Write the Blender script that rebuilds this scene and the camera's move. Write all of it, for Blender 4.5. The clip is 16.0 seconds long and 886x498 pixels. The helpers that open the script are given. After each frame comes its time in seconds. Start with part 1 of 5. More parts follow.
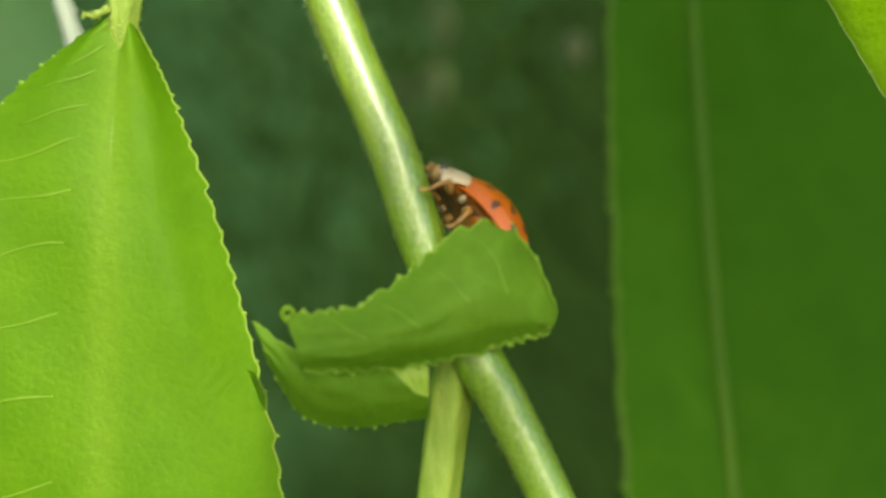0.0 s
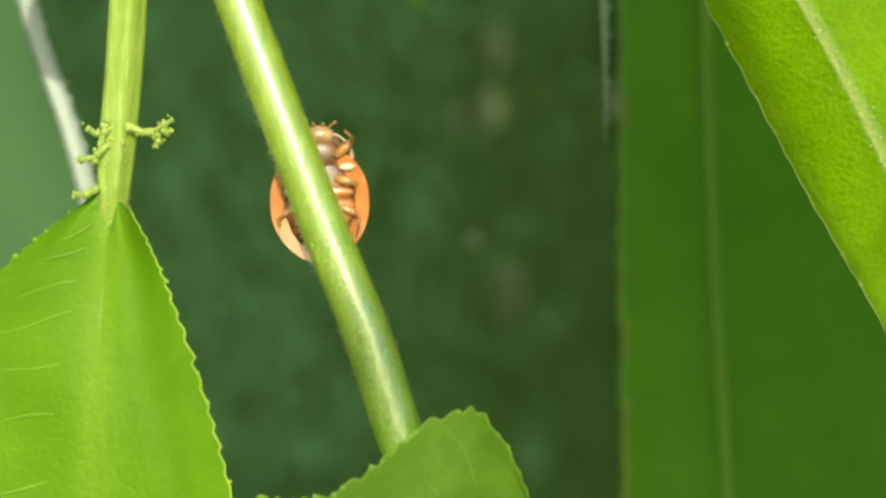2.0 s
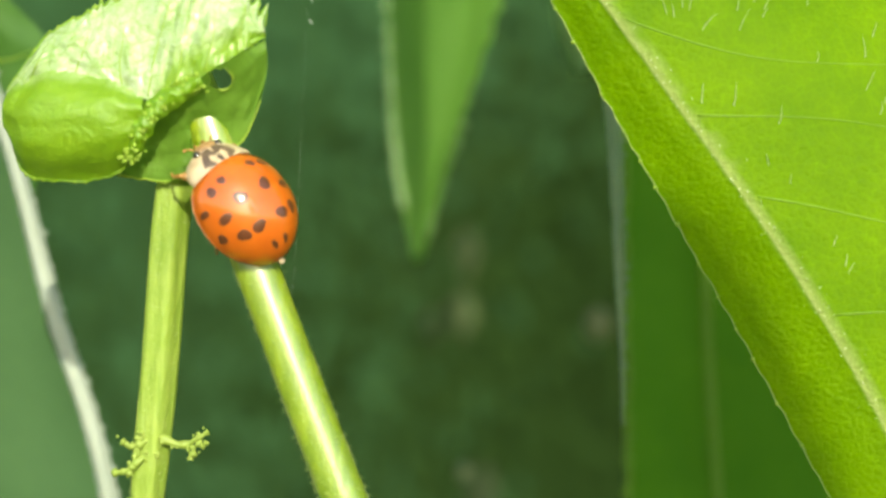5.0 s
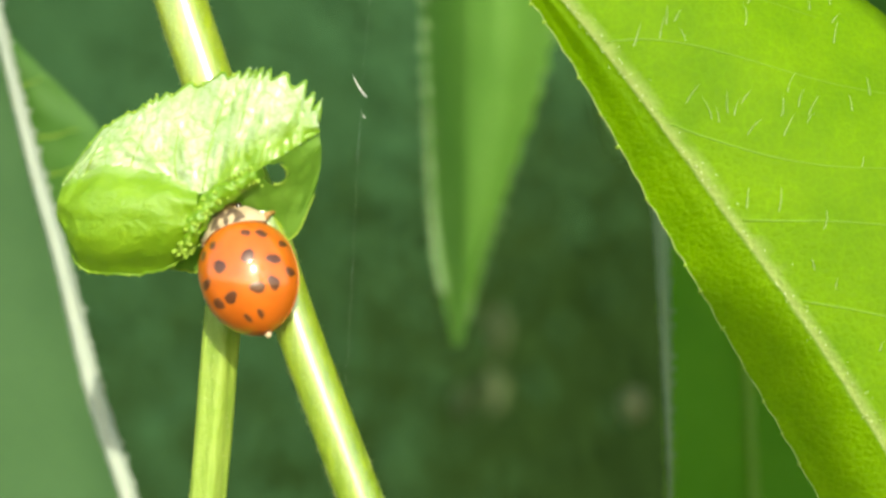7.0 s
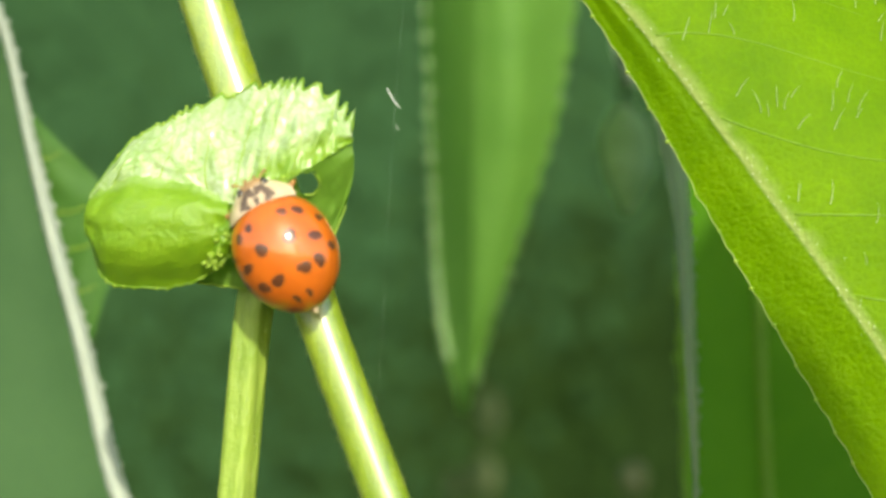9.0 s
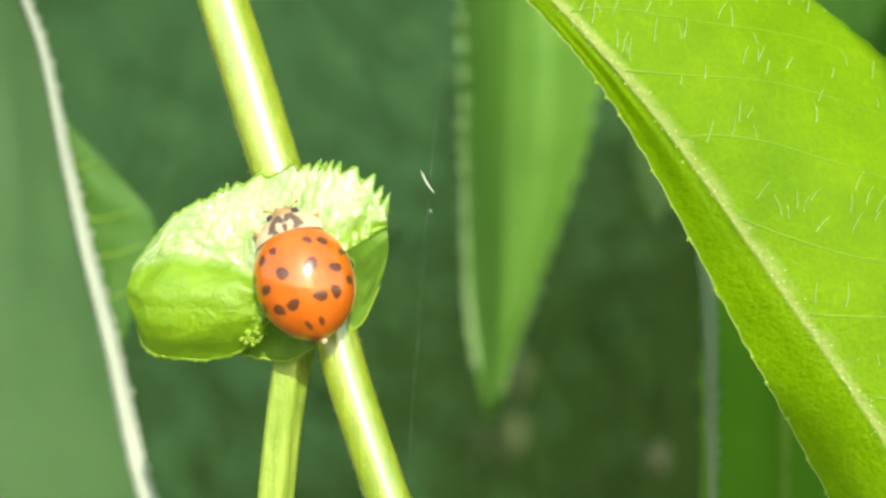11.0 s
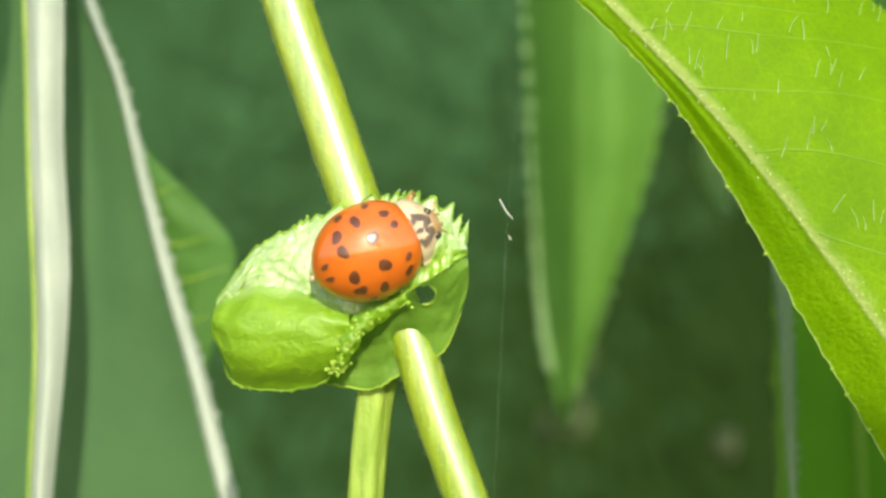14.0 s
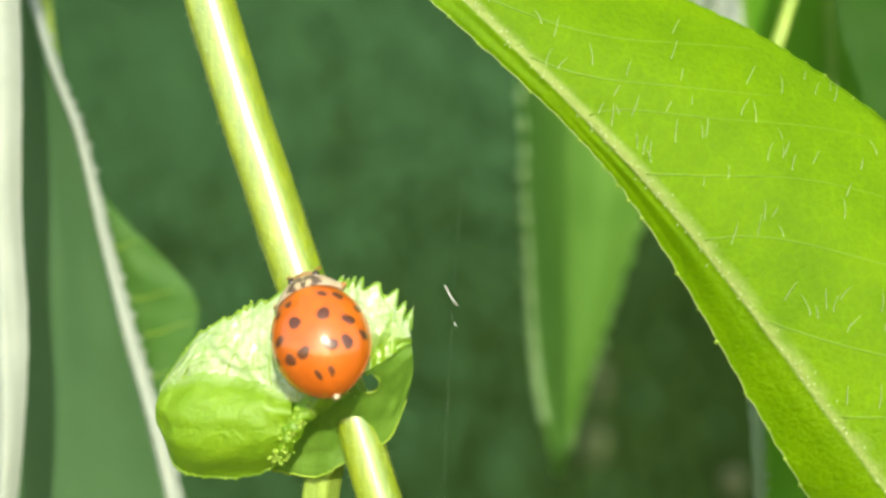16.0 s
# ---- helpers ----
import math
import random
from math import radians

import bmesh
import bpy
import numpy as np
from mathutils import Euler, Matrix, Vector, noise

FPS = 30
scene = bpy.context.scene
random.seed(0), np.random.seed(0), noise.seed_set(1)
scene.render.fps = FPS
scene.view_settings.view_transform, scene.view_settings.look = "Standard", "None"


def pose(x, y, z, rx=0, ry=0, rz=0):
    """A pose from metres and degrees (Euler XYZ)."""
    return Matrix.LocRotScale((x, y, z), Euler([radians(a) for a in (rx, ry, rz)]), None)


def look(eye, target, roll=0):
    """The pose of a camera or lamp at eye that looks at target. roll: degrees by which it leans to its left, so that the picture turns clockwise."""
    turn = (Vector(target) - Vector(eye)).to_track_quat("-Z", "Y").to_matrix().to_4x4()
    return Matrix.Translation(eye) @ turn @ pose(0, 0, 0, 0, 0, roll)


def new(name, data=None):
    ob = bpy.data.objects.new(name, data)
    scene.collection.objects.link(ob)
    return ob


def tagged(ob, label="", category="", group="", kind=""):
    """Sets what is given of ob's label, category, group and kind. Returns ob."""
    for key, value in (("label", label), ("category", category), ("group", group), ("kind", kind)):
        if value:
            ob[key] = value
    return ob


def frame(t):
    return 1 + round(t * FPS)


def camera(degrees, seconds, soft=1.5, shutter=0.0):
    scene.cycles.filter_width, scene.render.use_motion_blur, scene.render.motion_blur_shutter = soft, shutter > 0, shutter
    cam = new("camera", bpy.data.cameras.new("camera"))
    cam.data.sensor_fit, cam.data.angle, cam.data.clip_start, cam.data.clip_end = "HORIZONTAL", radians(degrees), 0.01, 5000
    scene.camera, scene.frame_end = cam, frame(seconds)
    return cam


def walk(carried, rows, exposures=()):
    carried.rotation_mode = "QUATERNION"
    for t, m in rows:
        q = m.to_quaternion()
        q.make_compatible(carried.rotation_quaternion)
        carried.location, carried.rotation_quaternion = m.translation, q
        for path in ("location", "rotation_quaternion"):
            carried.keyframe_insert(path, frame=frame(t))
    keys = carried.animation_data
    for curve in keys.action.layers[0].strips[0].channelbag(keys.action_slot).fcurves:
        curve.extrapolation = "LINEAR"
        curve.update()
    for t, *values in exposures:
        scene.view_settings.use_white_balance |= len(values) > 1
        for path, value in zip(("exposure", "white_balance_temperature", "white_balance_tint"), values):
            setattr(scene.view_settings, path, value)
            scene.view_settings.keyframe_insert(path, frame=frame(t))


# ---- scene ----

MM = 0.001
PATH = [
    (0, pose(0.00693, -0.09714, -0.03084, 86.16, 0.24, -1.74)),
    (0.5, pose(0.00924, -0.09749, -0.02749, 85.31, 0.22, -0.50)),
    (1, pose(0.01177, -0.09777, -0.02326, 84.35, -0.43, 0.41)),
    (1.5, pose(0.00879, -0.09823, -0.02429, 85.35, 0.16, -0.87)),
    (2, pose(0.01263, -0.09807, -0.01830, 84.52, -0.31, 0.99)),
    (2.5, pose(0.01154, -0.09784, -0.02065, 86.11, 0.17, 0.23)),
    (3, pose(0.00708, -0.09949, -0.01650, 87.74, 0.16, -1.48)),
    (3.5, pose(0.01097, -0.09925, -0.01388, 88.42, -0.22, -0.34)),
    (4, pose(0.01026, -0.09898, -0.01319, 89.31, 0.16, -0.31)),
    (4.5, pose(0.00808, -0.09923, -0.00951, 88.68, 0.13, -0.89)),
    (4.7, pose(0.00792, -0.09854, -0.00970, 88.84, -0.02, -0.83)),
    (6.8, pose(0.00558, -0.09817, -0.00980, 91.27, 0.33, -0.38)),
    (7, pose(0.00605, -0.09861, -0.00841, 91.35, -0.11, -0.15)),
    (7.5, pose(0.00974, -0.09782, -0.00826, 91.96, -0.62, 1.23)),
    (8, pose(0.00742, -0.09595, -0.01386, 94.26, 0.20, 0.19)),
    (8.5, pose(0.01125, -0.09527, -0.01190, 93.66, -0.31, 2.48)),
    (9, pose(0.00283, -0.09686, -0.01386, 95.02, -0.10, -1.04)),
    (9.5, pose(-0.00238, -0.09931, -0.01377, 95.56, 0.58, -2.37)),
    (9.7, pose(-0.00090, -0.10026, -0.01142, 96.24, -0.59, -2.22)),
    (11.8, pose(0.00297, -0.10088, -0.00064, 89.78, -0.90, 0.61)),
    (12, pose(0.00194, -0.10186, 0.00089, 89.82, -0.59, 0.45)),
    (12.5, pose(-0.00299, -0.10332, -0.00139, 91.47, 0.01, -1.14)),
    (13, pose(0.00039, -0.10127, -0.00322, 91.26, -0.42, 0.81)),
    (13.5, pose(-0.00167, -0.10340, 0.00192, 89.80, 0.27, 0.12)),
    (14, pose(0.00114, -0.10146, -0.00126, 90.84, 0.15, 1.50)),
    (14.5, pose(0.00550, -0.10063, 0.00286, 89.07, 0.44, 3.01)),
    (15, pose(0.00111, -0.10226, 0.00374, 90.24, 0.73, 0.89)),
    (15.5, pose(0.00481, -0.10034, 0.00474, 89.67, 0.53, 2.50)),
    (16, pose(0.00680, -0.09969, 0.00366, 90.67, 0.21, 3.10)),
]
cam = camera(27.0, 16.0, soft=2.8)
cam.data.dof.use_dof = True
cam.data.dof.focus_distance = 0.100
cam.data.dof.aperture_fstop = 29.0
EXPOSURES = [(0.0, 1.05, 7380, -6), (2.5, 1.2, 7380, -6), (3.0, 1.25, 7350, -5), (3.5, 1.17, 7300, -5), (4.2, 1.17, 7300, -4), (6.4, 1.3, 7260, -4), (7.0, 1.3, 7250, -4), (7.5, 1.16, 7240, -4), (8.5, 1.16, 7200, -2), (9.5, 1.26, 7180, -2), (11.2, 1.42, 7130, -1), (12.0, 1.42, 7110, -1), (12.5, 1.26, 7100, 0), (16.0, 1.28, 7080, 0)]
walk(cam, PATH, EXPOSURES)

# ---- sky and sun ----
SUN_ELEVATION, SUN_TURN = 26.0, 6.5
world = bpy.data.worlds.new("sky")
scene.world = world
world.use_nodes = True
wn, wl = world.node_tree.nodes, world.node_tree.links
sky = wn.new("ShaderNodeTexSky")
sky.sky_type = "NISHITA"
sky.sun_disc = False
sky.sun_elevation = radians(SUN_ELEVATION)
sky.sun_rotation = radians(180 - SUN_TURN)
wl.new(sky.outputs["Color"], wn["Background"].inputs["Color"])
wn["Background"].inputs["Strength"].default_value = 0.15
sun = new("sun", bpy.data.lights.new("sun", "SUN"))
sun.data.energy, sun.data.angle, sun.data.color = 2.75, radians(0.55), (1.0, 0.95, 0.86)
e, a = radians(SUN_ELEVATION), radians(SUN_TURN)
sun_from = Vector((math.sin(a) * math.cos(e), -math.cos(a) * math.cos(e), math.sin(e)))
sun.matrix_world = look(sun_from * 2, (0, 0, 0))


# ---- materials ----
def nodes_of(name):
    m = bpy.data.materials.new(name)
    m.use_nodes = True
    nt = m.node_tree
    return m, nt, nt.nodes["Principled BSDF"], nt.nodes["Material Output"]


def ramp_of(nt, src, stops):
    r = nt.nodes.new("ShaderNodeValToRGB")
    els = r.color_ramp.elements
    while len(els) < len(stops):
        els.new(0.5)
    for el, (p, c) in zip(els, stops):
        el.position, el.color = p, (*c, 1)
    nt.links.new(src, r.inputs["Fac"])
    return r.outputs["Color"]


def noise_of(nt, scale, detail=4.0, rough=0.55, stretch=(1, 1, 1)):
    tc = nt.nodes.new("ShaderNodeTexCoord")
    mp = nt.nodes.new("ShaderNodeMapping")
    mp.inputs["Scale"].default_value = stretch
    n = nt.nodes.new("ShaderNodeTexNoise")
    n.inputs["Scale"].default_value = scale
    n.inputs["Detail"].default_value = detail
    n.inputs["Roughness"].default_value = rough
    nt.links.new(tc.outputs["Object"], mp.inputs["Vector"])
    nt.links.new(mp.outputs["Vector"], n.inputs["Vector"])
    return n.outputs["Fac"]


def mix_of(nt, fac, a, b, kind="MIX"):
    m = nt.nodes.new("ShaderNodeMix")
    m.data_type, m.blend_type = "RGBA", kind
    if hasattr(fac, "links"):
        nt.links.new(fac, m.inputs["Factor"])
    else:
        m.inputs["Factor"].default_value = fac
    for sock, v in ((m.inputs[6], a), (m.inputs[7], b)):
        if hasattr(v, "links"):
            nt.links.new(v, sock)
        else:
            sock.default_value = (*v, 1)
    return m.outputs[2]


def bump_of(nt, bsdf, height, strength, distance):
    b = nt.nodes.new("ShaderNodeBump")
    b.inputs["Strength"].default_value = strength
    b.inputs["Distance"].default_value = distance
    nt.links.new(height, b.inputs["Height"])
    nt.links.new(b.outputs["Normal"], bsdf.inputs["Normal"])


def plant_material(name, dark, light, through_colour, share, rough=0.45, cells=0.0, relief=0.25, sheen=0.5, scale=260.0, coat=0.0, coat_rough=0.2, net_tone=0.72, low_tone=None, coat_ior=1.6, coarse=0.0, rib=None, streak=0.0):
    """Living tissue: mottled base, fine relief, and light that shines through."""
    m, nt, b, out = nodes_of(name)
    big = noise_of(nt, scale, 3)
    fine = noise_of(nt, scale * 9, 5, 0.65)
    col = mix_of(nt, 0.35, ramp_of(nt, big, [(0.3, dark), (0.7, light)]), ramp_of(nt, fine, [(0.3, dark), (0.7, light)]))
    height = fine
    if cells:
        tc = nt.nodes.new("ShaderNodeTexCoord")
        v = nt.nodes.new("ShaderNodeTexVoronoi")
        v.feature = "DISTANCE_TO_EDGE"
        v.inputs["Scale"].default_value = cells
        nt.links.new(tc.outputs["Object"], v.inputs["Vector"])
        net = ramp_of(nt, v.outputs["Distance"], [(0.0, (net_tone,) * 3), (0.09, (1, 1, 1))])
        col = mix_of(nt, 0.55, col, net, "MULTIPLY")
        if coarse:
            warp = nt.nodes.new("ShaderNodeTexNoise")
            warp.inputs["Scale"].default_value = cells * 0.4
            nt.links.new(tc.outputs["Object"], warp.inputs["Vector"])
            shift = nt.nodes.new("ShaderNodeVectorMath")
            shift.operation = "MULTIPLY_ADD"
            shift.inputs[1].default_value = (0.0011, 0.0011, 0.0011)
            nt.links.new(warp.outputs["Color"], shift.inputs[0])
            nt.links.new(tc.outputs["Object"], shift.inputs[2])
            v2 = nt.nodes.new("ShaderNodeTexVoronoi")
            v2.feature = "DISTANCE_TO_EDGE"
            v2.inputs["Scale"].default_value = cells * 0.24
            nt.links.new(shift.outputs[0], v2.inputs["Vector"])
            col = mix_of(nt, 0.6, col, ramp_of(nt, v2.outputs["Distance"], [(0.0, (coarse,) * 3), (0.045, (1, 1, 1))]), "MULTIPLY")
        mm = nt.nodes.new("ShaderNodeMath")
        mm.operation = "MULTIPLY_ADD"
        mm.inputs[1].default_value = 0.6
        nt.links.new(v.outputs["Distance"], mm.inputs[0])
        nt.links.new(fine, mm.inputs[2])
        height = mm.outputs[0]
    if streak:
        # fine lengthwise ribs and dry flecks
        lines = noise_of(nt, 2600.0, 4, 0.6, (1, 1, 0.12))
        flecks = noise_of(nt, 5200.0, 3, 0.65, (1, 1, 0.55))
        grit = nt.nodes.new("ShaderNodeBump")
        grit.inputs["Distance"].default_value = 0.00008
        grit.inputs["Strength"].default_value = 0.1
        nt.links.new(flecks, grit.inputs["Height"])
        nt.links.new(grit.outputs["Normal"], b.inputs["Coat Normal"])
        col = mix_of(nt, streak, col, ramp_of(nt, lines, [(0.35, (0.72, 0.80, 0.75)), (0.65, (1.2, 1.16, 1.5))]), "MULTIPLY")
        add = nt.nodes.new("ShaderNodeMath")
        add.operation = "MULTIPLY_ADD"
        add.inputs[1].default_value = 1.2
        nt.links.new(lines, add.inputs[0])
        nt.links.new(flecks, add.inputs[2])
        height = add.outputs[0]
    if rib:
        # paler tissue along the midrib
        layer = nt.nodes.new("ShaderNodeAttribute")
        layer.attribute_name = "rib"
        col = mix_of(nt, layer.outputs["Fac"], col, ramp_of(nt, fine, [(0.3, tuple(0.8 * c for c in rib)), (0.7, rib)]))
    if low_tone and streak:
        # darker, greener tone lower down
        tc = nt.nodes.new("ShaderNodeTexCoord")
        sep = nt.nodes.new("ShaderNodeSeparateXYZ")
        nt.links.new(tc.outputs["Object"], sep.inputs[0])
        reach = nt.nodes.new("ShaderNodeMapRange")
        reach.inputs["From Min"].default_value, reach.inputs["From Max"].default_value = -0.038, -0.004
        nt.links.new(sep.outputs["Z"], reach.inputs["Value"])
        col = mix_of(nt, 1.0, col, ramp_of(nt, reach.outputs["Result"], [(0.0, low_tone), (1.0, (1, 1, 1))]), "MULTIPLY")
        nt.links.new(ramp_of(nt, reach.outputs["Result"], [(0.0, (0.5,) * 3), (0.4, (0.3,) * 3), (0.62, (0.02,) * 3)]), grit.inputs["Strength"])
        # flecks break up the gloss of the lower skin
        wax = ramp_of(nt, flecks, [(0.40, (0.25,) * 3), (0.58, (0.9,) * 3)])
        gloss = mix_of(nt, ramp_of(nt, reach.outputs["Result"], [(0.0, (0,) * 3), (0.8, (1,) * 3)]), wax, (coat,) * 3)
        nt.links.new(gloss, b.inputs["Coat Weight"])
    nt.links.new(col, b.inputs["Base Color"])
    nt.links.new(ramp_of(nt, fine, [(0.2, (rough - 0.08,) * 3), (0.8, (rough + 0.1,) * 3)]), b.inputs["Roughness"])
    b.inputs["Specular IOR Level"].default_value = sheen
    b.inputs["Coat Weight"].default_value = coat
    b.inputs["Coat Roughness"].default_value = coat_rough
    b.inputs["Coat IOR"].default_value = coat_ior
    bump_of(nt, b, height, relief, 0.0002)
    if share > 0:
        tr = nt.nodes.new("ShaderNodeBsdfTranslucent")
        nt.links.new(mix_of(nt, 0.5, ramp_of(nt, big, [(0.25, tuple(0.8 * c for c in through_colour)), (0.75, through_colour)]), through_colour), tr.inputs["Color"])
        mx = nt.nodes.new("ShaderNodeMixShader")
        mx.inputs["Fac"].default_value = share
        nt.links.new(b.outputs["BSDF"], mx.inputs[1])
        nt.links.new(tr.outputs["BSDF"], mx.inputs[2])
        nt.links.new(mx.outputs["Shader"], out.inputs["Surface"])
    return m


def plain_material(name, dark, light, rough, scale, metal=0.0, coat=0.0, relief=0.1, coat_rough=0.08, gloss=0.5, coat_ior=1.8):
    m, nt, b, out = nodes_of(name)
    n = noise_of(nt, scale, 5)
    nt.links.new(ramp_of(nt, n, [(0.3, dark), (0.7, light)]), b.inputs["Base Color"])
    b.inputs["Roughness"].default_value = rough
    b.inputs["Metallic"].default_value = metal
    b.inputs["Coat Weight"].default_value = coat
    b.inputs["Coat Roughness"].default_value = coat_rough
    b.inputs["Coat IOR"].default_value = coat_ior
    b.inputs["Specular IOR Level"].default_value = gloss
    bump_of(nt, b, noise_of(nt, scale * 6, 4), relief, 0.0001)
    return m


leaf_bright = plant_material("bright_leaf", (0.092, 0.194, 0.002), (0.150, 0.272, 0.003), (0.27, 0.51, 0.004), 0.34, 0.55, 2300.0, 0.55, 0.12, net_tone=1.34, coarse=1.22, rib=(0.34, 0.41, 0.125))
leaf_hang = plant_material("hanging_leaf", (0.076, 0.182, 0.004), (0.122, 0.250, 0.008), (0.24, 0.49, 0.012), 0.32, 0.52, 1500.0, 0.35, 0.16, net_tone=1.15, rib=(0.165, 0.30, 0.018))
leaf_mid = plant_material("mid_leaf", (0.095, 0.21, 0.034), (0.135, 0.27, 0.05), (0.28, 0.56, 0.09), 0.42, 0.55, sheen=0.2)
rim_bead = plant_material("bead_green", (0.22, 0.35, 0.14), (0.30, 0.43, 0.20), (0.25, 0.45, 0.1), 0.25, 0.5)
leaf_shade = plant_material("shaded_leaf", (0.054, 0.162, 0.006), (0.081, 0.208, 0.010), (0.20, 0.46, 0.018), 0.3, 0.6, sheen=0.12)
leaf_young = plant_material("young_leaf", (0.125, 0.26, 0.006), (0.19, 0.34, 0.012), (0.36, 0.64, 0.03), 0.30, 0.42, 1100.0, 0.5, 0.6, coat=0.15, coat_rough=0.3)

leaf_flap = plant_material("flap_leaf", (0.10, 0.21, 0.018), (0.15, 0.27, 0.036), (0.30, 0.55, 0.06), 0.34, 0.5, 1100.0, 0.4, 0.3)


def sheen_face(name, start, stop, relief, coat):
    """A young leaf's face with a raised green vein net, its glossy highlights painted as whitish colour; it turns green
    towards the fold, where the "face" layer goes from stop to start.
    """
    m, nt, b, out = nodes_of(name)
    tc = nt.nodes.new("ShaderNodeTexCoord")
    fine = noise_of(nt, 3200.0, 5, 0.7)
    big = noise_of(nt, 520.0, 4)
    warp = nt.nodes.new("ShaderNodeVectorMath")
    warp.operation = "MULTIPLY_ADD"
    soft_noise = nt.nodes.new("ShaderNodeTexNoise")
    soft_noise.inputs["Scale"].default_value = 1100.0
    nt.links.new(tc.outputs["Object"], soft_noise.inputs["Vector"])
    nt.links.new(soft_noise.outputs["Color"], warp.inputs[0])
    warp.inputs[1].default_value = (0.0011, 0.0011, 0.0011)
    nt.links.new(tc.outputs["Object"], warp.inputs[2])
    nets = []
    for scale in (620.0, 1900.0):
        v = nt.nodes.new("ShaderNodeTexVoronoi")
        v.feature = "DISTANCE_TO_EDGE"
        v.inputs["Scale"].default_value = scale
        nt.links.new(warp.outputs[0], v.inputs["Vector"])
        nets.append(v.outputs["Distance"])
    # whitish blotches stand in for wet-looking highlights on the green
    pale = mix_of(nt, 0.45, ramp_of(nt, big, [(0.36, (0.28, 0.42, 0.12)), (0.60, (0.50, 0.57, 0.38))]), ramp_of(nt, fine, [(0.32, (0.25, 0.39, 0.11)), (0.66, (0.52, 0.58, 0.40))]))
    green = mix_of(nt, 0.4, ramp_of(nt, big, [(0.3, (0.135, 0.262, 0.007)), (0.7, (0.215, 0.355, 0.014))]), ramp_of(nt, fine, [(0.3, (0.13, 0.255, 0.007)), (0.7, (0.22, 0.355, 0.018))]))
    net = ramp_of(nt, nets[0], [(0.0, (0.55, 0.55, 0.55)), (0.03, (0.25, 0.25, 0.25)), (0.08, (0, 0, 0))])
    net2 = ramp_of(nt, nets[1], [(0.0, (0.35, 0.35, 0.35)), (0.10, (0, 0, 0))])
    col = mix_of(nt, net2, mix_of(nt, net, pale, green), green)
    layer = nt.nodes.new("ShaderNodeAttribute")
    layer.attribute_name = "face"
    wob = nt.nodes.new("ShaderNodeMath")
    wob.operation = "MULTIPLY_ADD"
    wob.inputs[1].default_value = 0.35
    nt.links.new(big, wob.inputs[0])
    nt.links.new(layer.outputs["Fac"], wob.inputs[2])
    reach = nt.nodes.new("ShaderNodeMapRange")
    reach.inputs["From Min"].default_value, reach.inputs["From Max"].default_value = start + 0.175, stop + 0.175
    nt.links.new(wob.outputs[0], reach.inputs["Value"])
    nt.links.new(mix_of(nt, reach.outputs["Result"], green, col), b.inputs["Base Color"])
    nt.links.new(ramp_of(nt, fine, [(0.3, (0.34,) * 3), (0.7, (0.52,) * 3)]), b.inputs["Roughness"])
    b.inputs["Coat Weight"].default_value, b.inputs["Coat Roughness"].default_value = coat, 0.24
    h1 = nt.nodes.new("ShaderNodeMath")
    h1.operation = "MULTIPLY_ADD"
    h1.inputs[1].default_value = 0.9
    nt.links.new(nets[1], h1.inputs[0])
    nt.links.new(fine, h1.inputs[2])
    h2 = nt.nodes.new("ShaderNodeMath")
    h2.operation = "MULTIPLY_ADD"
    h2.inputs[1].default_value = 1.4
    nt.links.new(nets[0], h2.inputs[0])
    nt.links.new(h1.outputs[0], h2.inputs[2])
    bump_of(nt, b, h2.outputs[0], relief, 0.00022)
    tr = nt.nodes.new("ShaderNodeBsdfTranslucent")
    tr.inputs["Color"].default_value = (0.38, 0.62, 0.08, 1)
    mx = nt.nodes.new("ShaderNodeMixShader")
    mx.inputs["Fac"].default_value = 0.25
    nt.links.new(b.outputs["BSDF"], mx.inputs[1])
    nt.links.new(tr.outputs["BSDF"], mx.inputs[2])
    nt.links.new(mx.outputs["Shader"], out.inputs["Surface"])
    return m


leaf_band = sheen_face("sheen_leaf_face", 0.22, 0.46, 0.36, 0.42)
leaf_bowl = sheen_face("rolled_leaf_face", 0.78, 1.3, 0.42, 0.12)
leaf_curl = plant_material("curled_leaf", (0.080, 0.172, 0.010), (0.122, 0.225, 0.018), (0.24, 0.48, 0.016), 0.35, 0.55, 1100.0, 0.6, 0.15, net_tone=1.2, coarse=1.2)
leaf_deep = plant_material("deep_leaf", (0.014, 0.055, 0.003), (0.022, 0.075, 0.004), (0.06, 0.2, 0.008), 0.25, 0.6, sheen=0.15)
leaf_lobe_green = plant_material("lobe_leaf", (0.04, 0.115, 0.018), (0.065, 0.15, 0.026), (0.1, 0.25, 0.03), 0.25, 0.6, sheen=0.2)
leaf_grey = plant_material("grey_green_leaf", (0.042, 0.094, 0.034), (0.058, 0.122, 0.044), (0.12, 0.26, 0.06), 0.2, 0.65, sheen=0.2, scale=120.0)
# the far shrubs stand in shade, which these low base colours hold
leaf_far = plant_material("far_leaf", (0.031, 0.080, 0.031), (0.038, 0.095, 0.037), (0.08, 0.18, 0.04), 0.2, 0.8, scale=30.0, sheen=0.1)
leaf_dark = plant_material("thicket_leaf_shade", (0.016, 0.036, 0.008), (0.024, 0.049, 0.012), (0.03, 0.06, 0.014), 0.2, 0.9, scale=14.0, sheen=0.03)
leaf_pale = plant_material("pale_underside", (0.28, 0.315, 0.265), (0.37, 0.40, 0.345), (0.4, 0.5, 0.3), 0.15, 0.6)
leaf_roll = plant_material("rolled_underside", (0.19, 0.25, 0.14), (0.26, 0.32, 0.20), (0.3, 0.45, 0.2), 0.2, 0.6)
